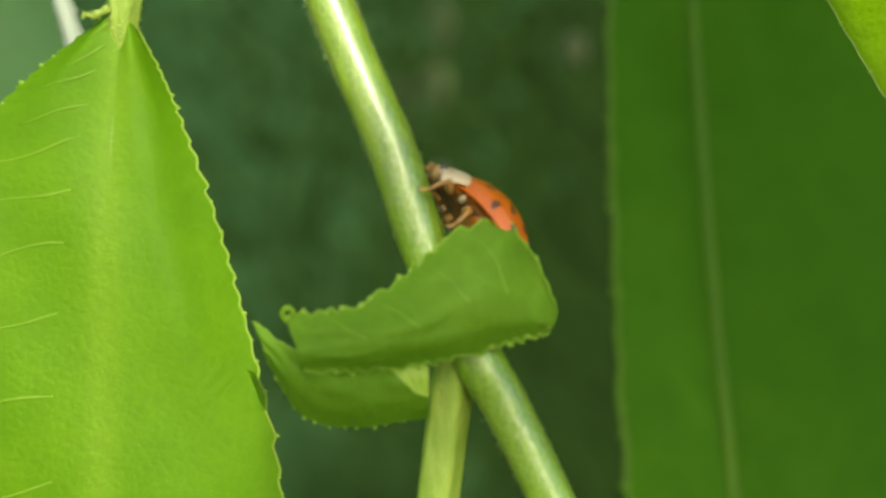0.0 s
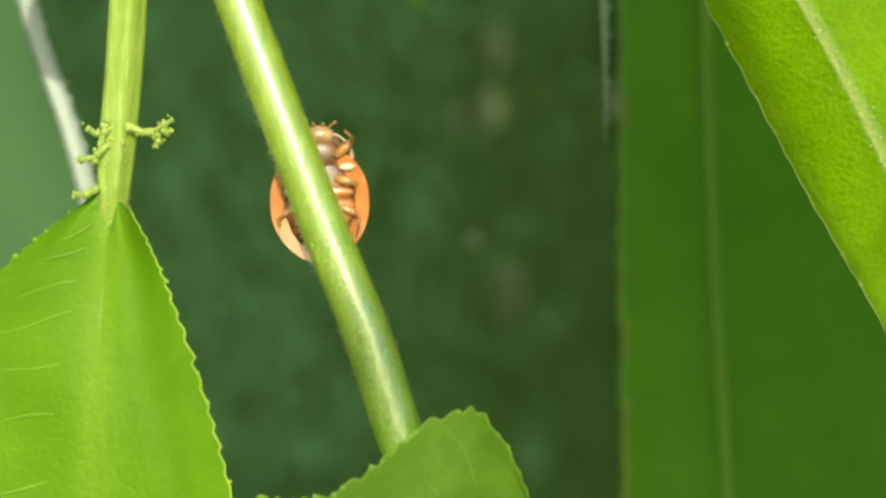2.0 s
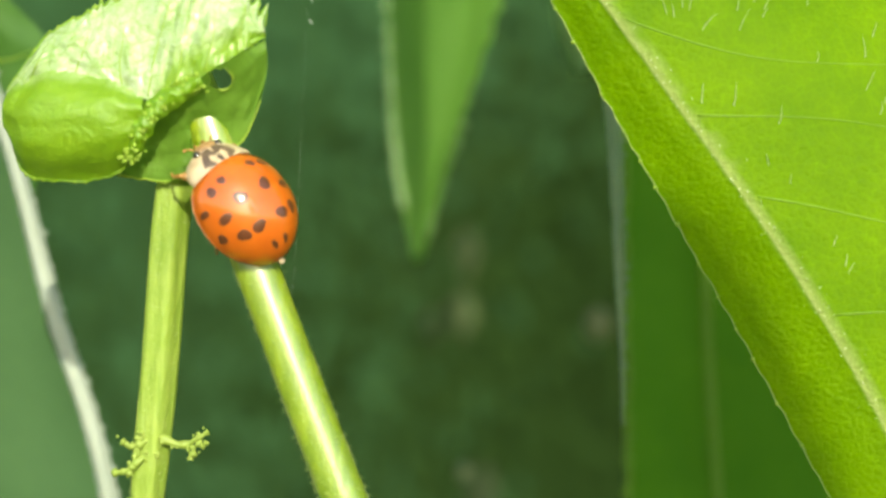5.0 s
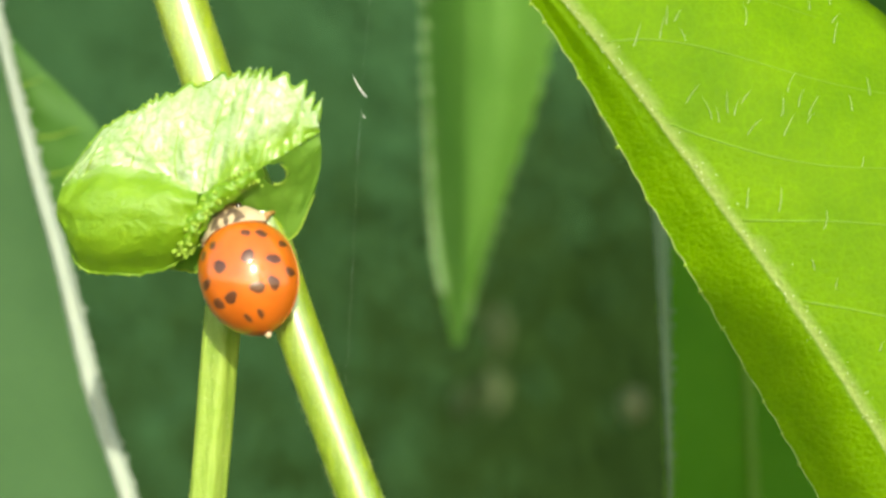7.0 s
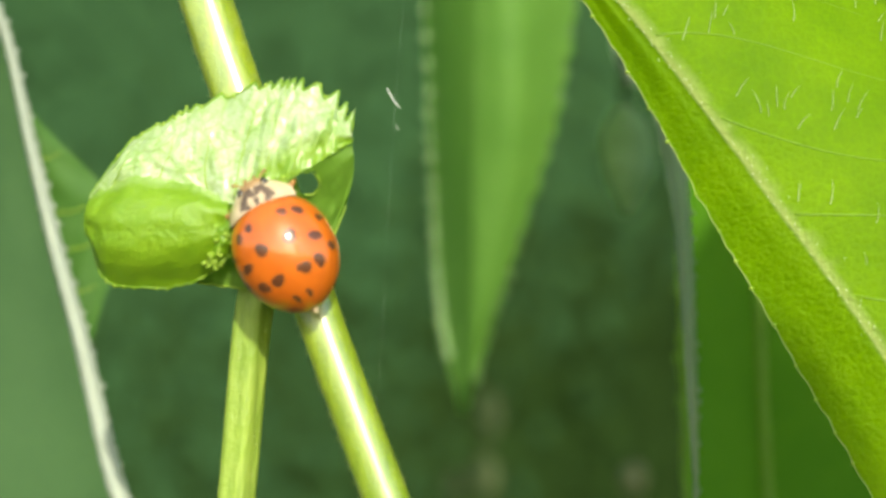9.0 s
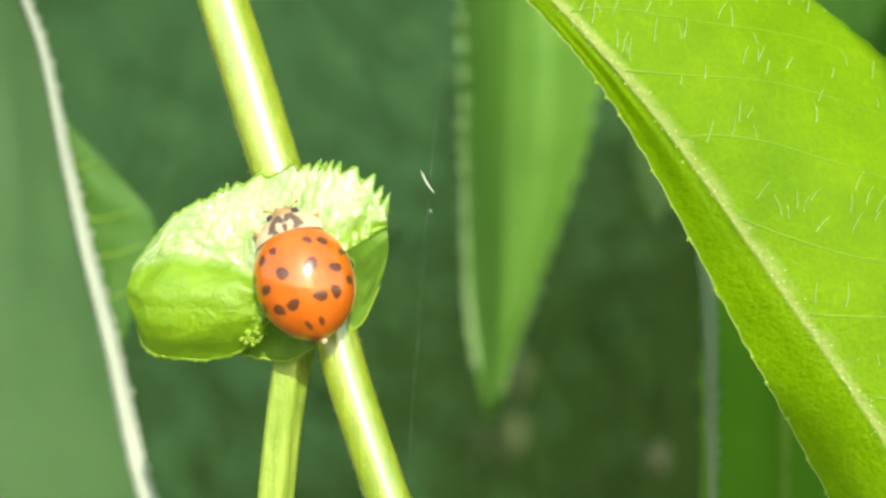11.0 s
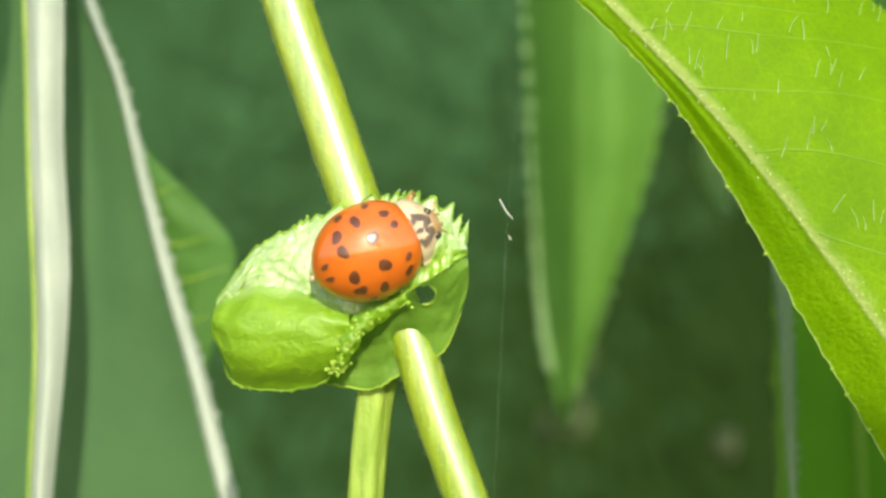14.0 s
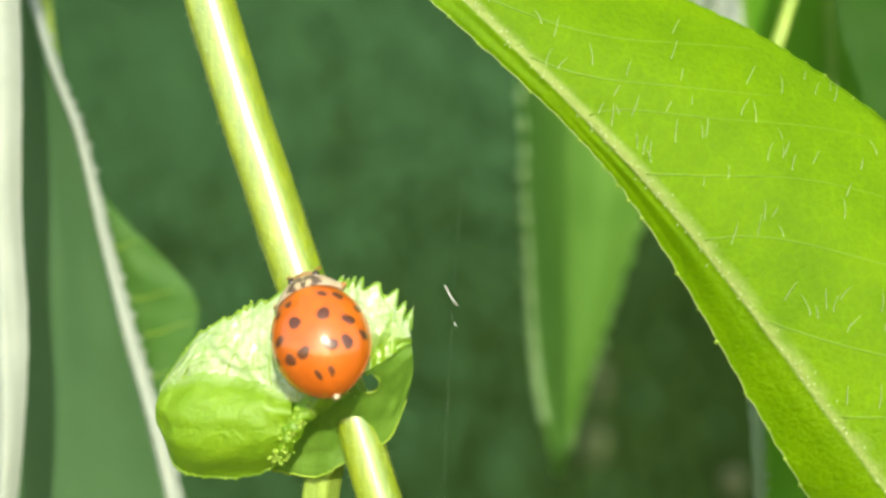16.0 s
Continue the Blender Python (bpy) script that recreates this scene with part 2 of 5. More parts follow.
stem_green = plant_material("stem_green", (0.20, 0.285, 0.004), (0.285, 0.355, 0.010), (0.45, 0.6, 0.05), 0.10, 0.32, relief=0.55, sheen=0.4, scale=420.0, coat=1.0, coat_rough=0.29, coat_ior=2.15, low_tone=(0.62, 0.80, 2.2), streak=0.8)
petiole_green = plant_material("petiole_green", (0.215, 0.32, 0.03), (0.32, 0.41, 0.068), (0.48, 0.66, 0.09), 0.22, 0.42, relief=0.5, scale=500.0, streak=0.9)
vein_pale = plant_material("vein_pale", (0.20, 0.33, 0.025), (0.30, 0.42, 0.05), (0.4, 0.62, 0.05), 0.25, 0.45)
gland_pale = plant_material("gland_pale", (0.25, 0.35, 0.05), (0.36, 0.44, 0.10), (0.45, 0.62, 0.08), 0.35, 0.45)
vein_faint = plant_material("vein_faint", (0.13, 0.25, 0.008), (0.19, 0.32, 0.02), (0.32, 0.56, 0.03), 0.28, 0.45)
vein_cream = plant_material("vein_cream", (0.165, 0.265, 0.022), (0.24, 0.335, 0.05), (0.36, 0.54, 0.05), 0.22, 0.42, relief=0.9, scale=900.0)
midrib_soft = plant_material("soft_midrib", (0.118, 0.235, 0.008), (0.165, 0.295, 0.018), (0.32, 0.56, 0.02), 0.28, 0.48, relief=0.4, scale=500.0)
leaf_rim = plant_material("leaf_rim", (0.15, 0.26, 0.09), (0.21, 0.33, 0.14), (0.25, 0.45, 0.1), 0.25, 0.5)
hair_white = plant_material("hair_white", (0.46, 0.55, 0.24), (0.60, 0.66, 0.36), (0.5, 0.6, 0.2), 0.2, 0.35)
hair_pale = plant_material("hair_pale", (0.40, 0.50, 0.15), (0.55, 0.62, 0.25), (0.5, 0.6, 0.2), 0.3, 0.4)
elytra_red = plain_material("elytra_orange", (0.40, 0.082, 0.006), (0.48, 0.108, 0.009), 0.4, 700.0, coat=1.0, relief=0.006, coat_rough=0.12, gloss=0.2, coat_ior=1.55)
spot_black = plain_material("spot_black", (0.055, 0.018, 0.006), (0.105, 0.031, 0.011), 0.35, 900.0, coat=0.3)
shell_cream = plain_material("shell_cream", (0.38, 0.275, 0.165), (0.55, 0.43, 0.29), 0.35, 900.0, coat=0.4)
mark_brown = plain_material("mark_brown", (0.06, 0.04, 0.028), (0.16, 0.105, 0.07), 0.4, 1500.0, coat=0.2)
chitin_dark = plain_material("dark_chitin", (0.012, 0.009, 0.007), (0.04, 0.025, 0.015), 0.3, 900.0, coat=0.3)
chitin_amber = plain_material("amber_chitin", (0.22, 0.105, 0.025), (0.36, 0.18, 0.05), 0.35, 900.0, coat=0.2)
head_amber = plain_material("head_amber", (0.16, 0.085, 0.03), (0.34, 0.21, 0.09), 0.4, 900.0, coat=0.2)
belly_brown = plain_material("belly_brown", (0.07, 0.03, 0.012), (0.16, 0.065, 0.02), 0.4, 600.0)
belly_orange = plain_material("belly_orange", (0.30, 0.085, 0.012), (0.44, 0.15, 0.025), 0.35, 900.0, coat=0.4)
blob_grey = plain_material("blob_grey", (0.13, 0.155, 0.075), (0.20, 0.225, 0.12), 0.75, 300.0)
silk_white = plain_material("silk", (0.75, 0.75, 0.72), (0.85, 0.85, 0.82), 0.3, 900.0)
dry_olive = plain_material("dry_olive", (0.052, 0.075, 0.024), (0.085, 0.112, 0.040), 0.8, 300.0)
dry_brown = plain_material("dry_brown", (0.085, 0.10, 0.035), (0.14, 0.15, 0.06), 0.7, 300.0)
soil = plain_material("soil", (0.03, 0.04, 0.015), (0.07, 0.08, 0.03), 0.9, 8.0)


# ---- mesh helpers ----
def finish(name, verts, faces, material, parent=None, label="", kind="", smooth=True):
    me = bpy.data.meshes.new(name)
    me.from_pydata([tuple(v) for v in verts], [], faces)
    me.materials.append(material)
    if smooth:
        me.polygons.foreach_set("use_smooth", [True] * len(me.polygons))
    me.update()
    ob = new(name, me)
    if parent is not None:
        ob.parent = parent
    return tagged(ob, label=label, kind=kind)


def thing(name, label, category, group="", kind="", at=(0, 0, 0)):
    ob = new(name)
    ob.empty_display_size = 0.002
    ob.location = Vector(at) * MM
    return tagged(ob, label, category, group, kind)


def spline(points, t):
    """Catmull-Rom through the points (mm), t from 0 to 1."""
    p = [Vector(q) for q in points]
    p = [2 * p[0] - p[1]] + p + [2 * p[-1] - p[-2]]
    n = len(p) - 3
    f = min(max(t, 0.0), 1.0) * n
    i = min(int(f), n - 1)
    u = f - i
    a, b, c, d = p[i:i + 4]
    return 0.5 * (2 * b + (c - a) * u + (2 * a - 5 * b + 4 * c - d) * u * u + (3 * b - a - 3 * c + d) * u ** 3)


def tube_data(points, radius, steps=40, sides=16, ridge=0.0, closed_ends=True):
    """A tube along a spline in mm; radius is a number or a function of t; ridge: lengthwise ribs."""
    verts, faces = [], []
    side = Vector((1, 0, 0))
    for i in range(steps + 1):
        t = i / steps
        c = spline(points, t)
        tan = (spline(points, min(t + 0.01, 1)) - spline(points, max(t - 0.01, 0))).normalized()
        side = (side - tan * side.dot(tan))
        side = side.normalized() if side.length > 1e-6 else tan.orthogonal().normalized()
        up = tan.cross(side)
        r = radius(t) if callable(radius) else radius
        for k in range(sides):
            an = 2 * math.pi * k / sides
            rr = r * (1 + ridge * math.cos(5 * an))
            verts.append((c + (side * math.cos(an) + up * math.sin(an)) * rr) * MM)
    for i in range(steps):
        for k in range(sides):
            q = (k + 1) % sides
            faces.append((i * sides + k, i * sides + q, (i + 1) * sides + q, (i + 1) * sides + k))
    if closed_ends:
        faces.append(tuple(reversed(range(sides))))
        faces.append(tuple(range(steps * sides, (steps + 1) * sides)))
    return verts, faces


def tube(name, points, radius, material, parent=None, label="", steps=40, sides=16, ridge=0.0, kind=""):
    v, f = tube_data(points, radius, steps, sides, ridge)
    return finish(name, v, f, material, parent, label, kind)


def joined(items):
    verts, faces = [], []
    for v, f in items:
        o = len(verts)
        verts += v
        faces += [tuple(i + o for i in q) for q in f]
    return verts, faces


def sheet_of(edge_a, mid, edge_b, bulge=(0.0, 0.0), teeth=(0, 0.0), ripple=0.0, seed=1, rounded=False):
    """A leaf surface: place(s, w) in mm, s along the midrib, w from -1 (edge_a) over 0 (midrib) to 1 (edge_b)."""
    def place(s, w):
        m = spline(mid, s)
        e = spline(edge_a if w < 0 else edge_b, s)
        k = abs(w)
        d = e - m
        if teeth[0]:
            f = (s * teeth[0] + 0.37 * math.sin(s * 23 + seed)) % 1.0
            saw = (f if f < 0.75 else (1 - f) * 3) * (0.6 + 0.8 * abs(noise.noise((s * teeth[0] * 0.5, seed, 0))))
            d = d + d.normalized() * (teeth[1] * saw * k ** 8) if d.length > 1e-6 else d
        p = m + d * k
        if rounded:
            a, b = spline(edge_a, s), spline(edge_b, s)
            p = p * k ** 6 + (m + (b - a) * 0.5 * w + ((a + b) * 0.5 - m) * w * w) * (1 - k ** 6)
        p.y += bulge[0 if w < 0 else 1] * math.sin(math.pi * k)
        if ripple:
            p.y += ripple * noise.noise((s * 7, w * 2.5, seed * 3.1))
        return p
    return place


def layer_on(ob, values, name="face"):
    """A number for each vertex, for the material to read."""
    ob.data.attributes.new(name, "FLOAT", "POINT").data.foreach_set("value", values)


def rib_layer(ob, place, ns, nw, width, other=None):
    """Marks the strip along the midrib, as wide as given in mm on the blade's second half, and on its first."""
    values = []
    for i in range(ns + 1):
        m = place(i / ns, 0)
        for j in range(nw + 1):
            d = (place(i / ns, -1 + 2 * j / nw) - m).length
            side = width if other is None or 2 * j >= nw else other
            rough = 1 if other is None else 1 + 0.35 * noise.noise((i * 0.35, j * 0.5, 4))
            values.append(math.exp(-(d / (side * rough)) ** 4) if other else math.exp(-(d / width) ** 2))
    layer_on(ob, values, "rib")


def blade_data(place, ns, nw, skip=None, w0=-1.0, w1=1.0):
    verts = [place(i / ns, w0 + (w1 - w0) * j / nw) * MM for i in range(ns + 1) for j in range(nw + 1)]
    faces = []
    for i in range(ns):
        for j in range(nw):
            q = (i * (nw + 1) + j, (i + 1) * (nw + 1) + j, (i + 1) * (nw + 1) + j + 1, i * (nw + 1) + j + 1)
            if skip and skip(sum((verts[n] for n in q), Vector()) / 4 / MM):
                continue
            faces.append(q)
    return verts, faces


def hair_data(spots, length, width):
    """Short three-sided hairs; spots are (root, way) in mm."""
    verts, faces = [], []
    for root, way in spots:
        n = way.normalized()
        s = n.orthogonal().normalized()
        q = n.cross(s)
        ln = length * random.uniform(0.5, 1.3)
        o = len(verts)
        for an in (0, 2.1, 4.2):
            verts.append((root + (s * math.cos(an) + q * math.sin(an)) * width) * MM)
        bend = Vector((random.uniform(-1, 1), random.uniform(-1, 1), random.uniform(-1, 1))) * ln * 0.25
        verts.append((root + n * ln + bend) * MM)
        faces += [(o, o + 1, o + 3), (o + 1, o + 2, o + 3), (o + 2, o, o + 3)]
    return verts, faces


def bent_hair_data(spots, length, width):
    """Soft curved hairs that lie along a surface; spots are (root, way) in mm."""
    verts, faces = [], []
    for root, way in spots:
        n = way.normalized()
        side = n.cross(Vector((0, -1, 0))).normalized()
        ln, curl = length * random.uniform(0.45, 1.25), random.uniform(-0.5, 0.5)
        o = len(verts)
        for i in range(4):
            t = i / 4
            c = root + n * ln * t + side * curl * ln * t * t
            w = width * (1 - 0.55 * t)
            verts += [(c + side * w) * MM, (c - side * w) * MM, (c + Vector((0, -1.2 * w, 0))) * MM]
        verts.append((root + n * ln + side * curl * ln) * MM)
        for i in range(3):
            for k in range(3):
                q = (k + 1) % 3
                faces.append((o + 3 * i + k, o + 3 * i + q, o + 3 * i + 3 + q, o + 3 * i + 3 + k))
        faces += [(o + 9, o + 10, o + 12), (o + 10, o + 11, o + 12), (o + 11, o + 9, o + 12)]
    return verts, faces


def stem_hairs(points, radius, count, length=0.2):
    spots = []
    for _ in range(count):
        t = random.random()
        c = spline(points, t)
        tan = (spline(points, min(t + 0.01, 1)) - spline(points, max(t - 0.01, 0))).normalized()
        s = tan.orthogonal().normalized()
        an = random.uniform(0, 2 * math.pi)
        n = s * math.cos(an) + tan.cross(s) * math.sin(an)
        r = radius(t) if callable(radius) else radius
        spots.append((c + n * r * 0.97, n + tan * 0.3))
    return hair_data(spots, length, 0.026)


def ellipsoid_data(c, r, nu=20, nv=14, cut=None):
    verts, faces = [], []
    for i in range(nv + 1):
        for j in range(nu):
            th, ph = math.pi * i / nv, 2 * math.pi * j / nu
            verts.append((Vector(c) + Vector((r[0] * math.sin(th) * math.cos(ph), r[1] * math.sin(th) * math.sin(ph), r[2] * math.cos(th)))) * MM)
    for i in range(nv):
        for j in range(nu):
            q = (j + 1) % nu
            faces.append((i * nu + j, (i + 1) * nu + j, (i + 1) * nu + q, i * nu + q))
    return verts, faces


def side_veins(leaf, place, half, places, reach, slant, radius, material, lift=0.03, label="", near=0.03):
    """Veins that leave the midrib, each a thin raised cord of its own."""
    for s in places:
        pts = []
        end, bow = reach * random.uniform(0.75, 1.05), random.uniform(0.9, 1.5)
        for i in range(9):
            k = near + i / 8 * (end - near)
            wave = 0.004 * math.sin(k * 9 + s * 40)
            pts.append(place(min(max(s + slant * k ** bow + wave, 0.0), 0.999), half * k) + Vector((0, -lift, 0)))
        tube("vein", pts, lambda t: radius * (1 - 0.7 * t) * (1 if near < 0.1 else min(1, 0.2 + 4 * t)), material, leaf, label, 20, 6)


# ---- the setting: ground and far foliage ----
def build_ground():
    n, size, verts, faces = 40, 60.0, [], []
    for i in range(n + 1):
        for j in range(n + 1):
            u, v = (i / n * 2 - 1), (j / n * 2 - 1)
            x, y = size * u * abs(u) ** 2, size * v * abs(v) ** 2
            verts.append((x, y, -0.34 + 0.02 * noise.noise((x * 2, y * 2, 0))))
    for i in range(n):
        for j in range(n):
            k = i * (n + 1) + j
            faces.append((k, k + n + 1, k + n + 2, k + 1))
    tagged(finish("ground", verts, faces, soil), "dark green weedy soil under the shrub", "ground", kind="structure")


def lance_data(root, way, face, length, width, bend, rows=8):
    """One narrow folded leaf for the far thicket, in mm."""
    verts, faces = [], []
    way = way.normalized()
    side = way.cross(face).normalized()
    up = side.cross(way)
    for i in range(rows):
        s = i / (rows - 1)
        c = root + way * length * s + up * bend * s * s
        w = width * math.sin(math.pi * min(s * 0.93 + 0.05, 1)) ** 0.8 * 0.5
        for k in (-1, 0, 1):
            verts.append((c + side * w * k + up * abs(k) * w * 0.35) * MM)
    for i in range(rows - 1):
        for k in (0, 1):
            o = i * 3 + k
            faces.append((o, o + 1, o + 4, o + 3))
    return verts, faces


def build_thicket():
    """Two shrubs far behind that grow into one another: a blue-green one above, an olive one below. Their shade is put
    into dark leaf colours.
    """
    rnd = random.Random(5)
    blue, olive = [], []
    while len(blue) + len(olive) < 64000:
        x, z = rnd.uniform(-215, 215), rnd.uniform(-225, 180)
        y = rnd.uniform(532, 558) - 0.00035 * x * x
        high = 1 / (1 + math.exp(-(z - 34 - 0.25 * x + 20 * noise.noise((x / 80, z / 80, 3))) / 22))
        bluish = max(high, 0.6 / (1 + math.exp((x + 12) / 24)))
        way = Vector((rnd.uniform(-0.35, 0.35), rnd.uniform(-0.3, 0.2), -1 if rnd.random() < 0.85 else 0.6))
        # lower leaves are tipped face-down to darken them like shade
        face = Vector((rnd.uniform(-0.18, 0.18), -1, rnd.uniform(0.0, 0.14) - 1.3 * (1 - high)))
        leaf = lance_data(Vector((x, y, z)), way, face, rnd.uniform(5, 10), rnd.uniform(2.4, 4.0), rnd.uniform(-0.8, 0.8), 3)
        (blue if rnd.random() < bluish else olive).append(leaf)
    v, f = joined(blue)
    tagged(finish("thicket", v, f, leaf_far), "dense blue-green leaves of a shrub far behind", "foliage", kind="stuff")
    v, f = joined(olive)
    tagged(finish("shaded_thicket", v, f, leaf_dark), "dense olive leaves of a shrub far behind, shade put into their dark colour", "foliage", kind="stuff")
    # the closed mass of the shrub behind its own leaves, its shade in the dark colour
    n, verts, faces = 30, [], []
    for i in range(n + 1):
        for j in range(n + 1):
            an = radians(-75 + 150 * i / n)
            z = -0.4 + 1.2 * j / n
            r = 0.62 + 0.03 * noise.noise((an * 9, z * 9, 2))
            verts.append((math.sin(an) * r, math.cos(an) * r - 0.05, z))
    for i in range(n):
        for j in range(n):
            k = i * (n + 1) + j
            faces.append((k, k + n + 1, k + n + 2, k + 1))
    tagged(finish("backdrop", verts, faces, leaf_dark), "green shrub mass far behind the leaves, shade put into its dark colour", "backdrop", kind="structure")


build_ground()
build_thicket()


# ---- the plant: stem, leaf stalks and leaves that grow from it ----
STEM = [(-14.6, 4.2, 27), (-11.8, 2.9, 18.7), (-9.75, 1.9, 12.4), (-8.45, 1.3, 8.8), (-7.35, 0.8, 5.6), (-6.2, 0.4, 2.4), (-4.9, 0.0, -1.0), (-3.4, -0.3, -4.4), (-1.75, -0.8, -9.4),
        (1.12, -1.5, -17.0), (3.25, -2.0, -22.5), (5.1, -2.4, -27.2), (7.12, -2.9, -32), (8.92, -3.4, -37.4), (11.4, -3.8, -42.6), (12.8, -3.9, -45.0), (15.2, -4.3, -50), (19.5, -5, -60), (34, -4, -110), (52, 6, -200), (60, 20, -350)]
STALK_UPPER = [(-4.4, 0.9, -4.2), (-5.2, 1.2, -7), (-5.7, 1.3, -10.6), (-6.3, 1.6, -18), (-6.7, 1.7, -21.7), (-7.0, 1.8, -25), (-7.3, 2.3, -28.5)]
STALK_LOWER = [(10.9, -2.6, -41), (10.25, -2.5, -43.8), (9.7, -2.4, -47.9), (9.0, -2.1, -54), (8.6, -1.6, -59), (6, 2, -75)]


def stem_radius(t):
    z = spline(STEM, t).z
    upper = 1 / (1 + math.exp(-(z + 1.5) * 1.2))
    return 1.17 + 0.23 * upper + 0.09 * math.exp(-((z + 34) / 7) ** 2) + 0.1 * math.exp(-((z + 43) / 2) ** 2)


def build_plant():
    plant = thing("shrub_shoot", "young yellow-green shrub shoot with a hairy stem and serrated leaves", "plant")
    tube("stem", STEM, stem_radius, stem_green, plant, "glossy yellow-green stem with fine hairs", 300, 28, 0.02)
    v, f = joined([stem_hairs(STEM[:-3], stem_radius, 6600), stem_hairs(STALK_UPPER, 0.95, 1100, 0.16), stem_hairs(STALK_LOWER, 1.0, 500, 0.16)])
    finish("hair", v, f, hair_pale, plant, "short pale hairs", "stuff")
    tube("leaf_stalk", STALK_UPPER, lambda t: 1.02 - 0.08 * t - 0.4 * min(1, max(0, (t - 0.72) / 0.28)) ** 1.3, petiole_green, plant, "pale ribbed leaf stalk", 60, 40, 0.075)
    tube("leaf_stalk", STALK_LOWER, lambda t: 1.12 - 0.05 * t, petiole_green, plant, "pale ribbed leaf stalk", 50, 40, 0.075)

    return plant


def build_glands(plant):
    lines = [[(-6.2, 1.0, -21.2), (-5.0, 0.8, -21.6), (-4.2, 0.7, -21.3), (-3.5, 0.6, -20.9)],
             [(-4.6, 0.8, -21.5), (-4.3, 0.8, -21.9), (-4.5, 0.8, -22.4)],
             [(-4.2, 0.7, -21.3), (-3.9, 0.7, -21.6), (-3.6, 0.7, -21.5)],
             [(-6.8, 0.9, -21.4), (-7.6, 0.8, -21.7), (-8.2, 0.8, -21.4)],
             [(-7.0, 0.8, -22.3), (-8.0, 0.7, -23.0), (-8.7, 0.7, -23.1)],
             [(-7.4, 0.8, -22.0), (-7.6, 0.8, -22.8), (-7.9, 0.8, -23.4)],
             [(-7.6, 1.0, -24.6), (-8.4, 0.9, -25.0), (-9.0, 0.9, -24.9)]]
    for n, pts in enumerate(lines):
        tube("gland", pts, lambda t: 0.2 - 0.05 * t + 0.06 * math.sin(t * 19 + n) + 0.05 * math.sin(t * 7.3 + 2 * n), gland_pale, plant, "knobbly pale yellow-green outgrowth", 22, 8)
    crumbs = []
    for _ in range(70):
        c = spline(random.choice(lines), random.random())
        q = c + Vector((random.gauss(0, 0.12), -0.1 * random.random(), random.gauss(0, 0.14)))
        r = random.uniform(0.05, 0.13)
        crumbs.append(ellipsoid_data(q, (r, r, r * 1.2), 7, 5))
    for _ in range(26):
        q = Vector((random.uniform(-7.5, -5.8), 0.78, random.uniform(-22.6, -20.9)))
        r = random.uniform(0.06, 0.15)
        crumbs.append(ellipsoid_data(q, (r, r, r * 1.3), 7, 5))
    v, f = joined(crumbs)
    finish("gland_tip", v, f, gland_pale, plant, "crumbly pale gland bumps on the stalk", "stuff")


def margin_part(leaf, place, w, ns, radius, material, s0=0.0, s1=1.0):
    tube("margin", [place(s0 + (s1 - s0) * i / ns, w) for i in range(ns + 1)], radius, material, leaf, "thin pale leaf margin", ns * 2, 6)


def gland_teeth(leaf, place, w, count, size, material, s0=0.02, s1=0.98):
    """Pale gland tips along a margin."""
    items = []
    for i in range(count):
        s = s0 + (s1 - s0) * (i + random.uniform(-0.3, 0.3)) / count
        p = place(min(max(s, 0), 1), w)
        out = (p - place(min(max(s, 0), 1), w * 0.8)).normalized()
        r = size * random.uniform(0.6, 1.3)
        items.append(tube_data([p - out * r, p + out * r * 0.6, p + out * r * 1.8], lambda t: r * (0.75 + 0.35 * math.sin(3.1 * t)) * (1 if t < 0.95 else 0.4), 5, 6))
    v, f = joined(items)
    finish("gland_tip", v, f, material, leaf, "tiny pale gland tips on the teeth", "stuff")


# the hanging leaf at the end of the upper stalk
def build_hanging_leaf(plant):
    mid = [(-6.9, 2.0, -24), (-7.5, 1.0, -30.1), (-8.0, 0.4, -39.2), (-8.4, 0.4, -50.9), (-8.6, 1, -62), (-8.6, 3, -74)]
    left = [(-7.6, 2.2, -24.6), (-14.2, 2.4, -30.3), (-18.8, 2.4, -38.3), (-20.2, 2.4, -50), (-18.4, 2.8, -62), (-8.8, 3.2, -74.5)]
    right = [(-6.4, 2.2, -25.4), (-4.1, 2.4, -30.8), (-1.4, 2.0, -39.3), (1.0, 1.8, -50.8), (0.3, 2.4, -62), (-8.4, 3.2, -74.5)]
    place = sheet_of(left, mid, right, (-0.6, -0.8), (38, 0.45), 0.35, 3)
    v, f = blade_data(place, 260, 48)
    leaf = finish("hanging_leaf", v, f, leaf_hang, plant, "large yellow-green leaf folded along its midrib, seen from below")
    rib_layer(leaf, place, 260, 48, 0.95)
    tube("midrib", [place(0.03 + 0.9 * i / 20, 0) + Vector((0, 1.28, 0)) for i in range(20)], lambda t: (1.3 - 0.1 * t) * min(1, 0.35 + 3.5 * t), midrib_soft, leaf, "soft raised midrib", 60, 28)
    side_veins(leaf, place, -1, [0.03, 0.075, 0.12, 0.17, 0.225, 0.285, 0.35, 0.42, 0.49, 0.57, 0.65], 0.72, 0.06, 0.10, vein_faint, 0.0, "", 0.22)
    margin_part(leaf, place, 1, 130, 0.07, vein_pale)
    gland_teeth(leaf, place, 1, 38, 0.09, vein_pale)
    gland_teeth(leaf, place, -1, 30, 0.09, vein_pale)


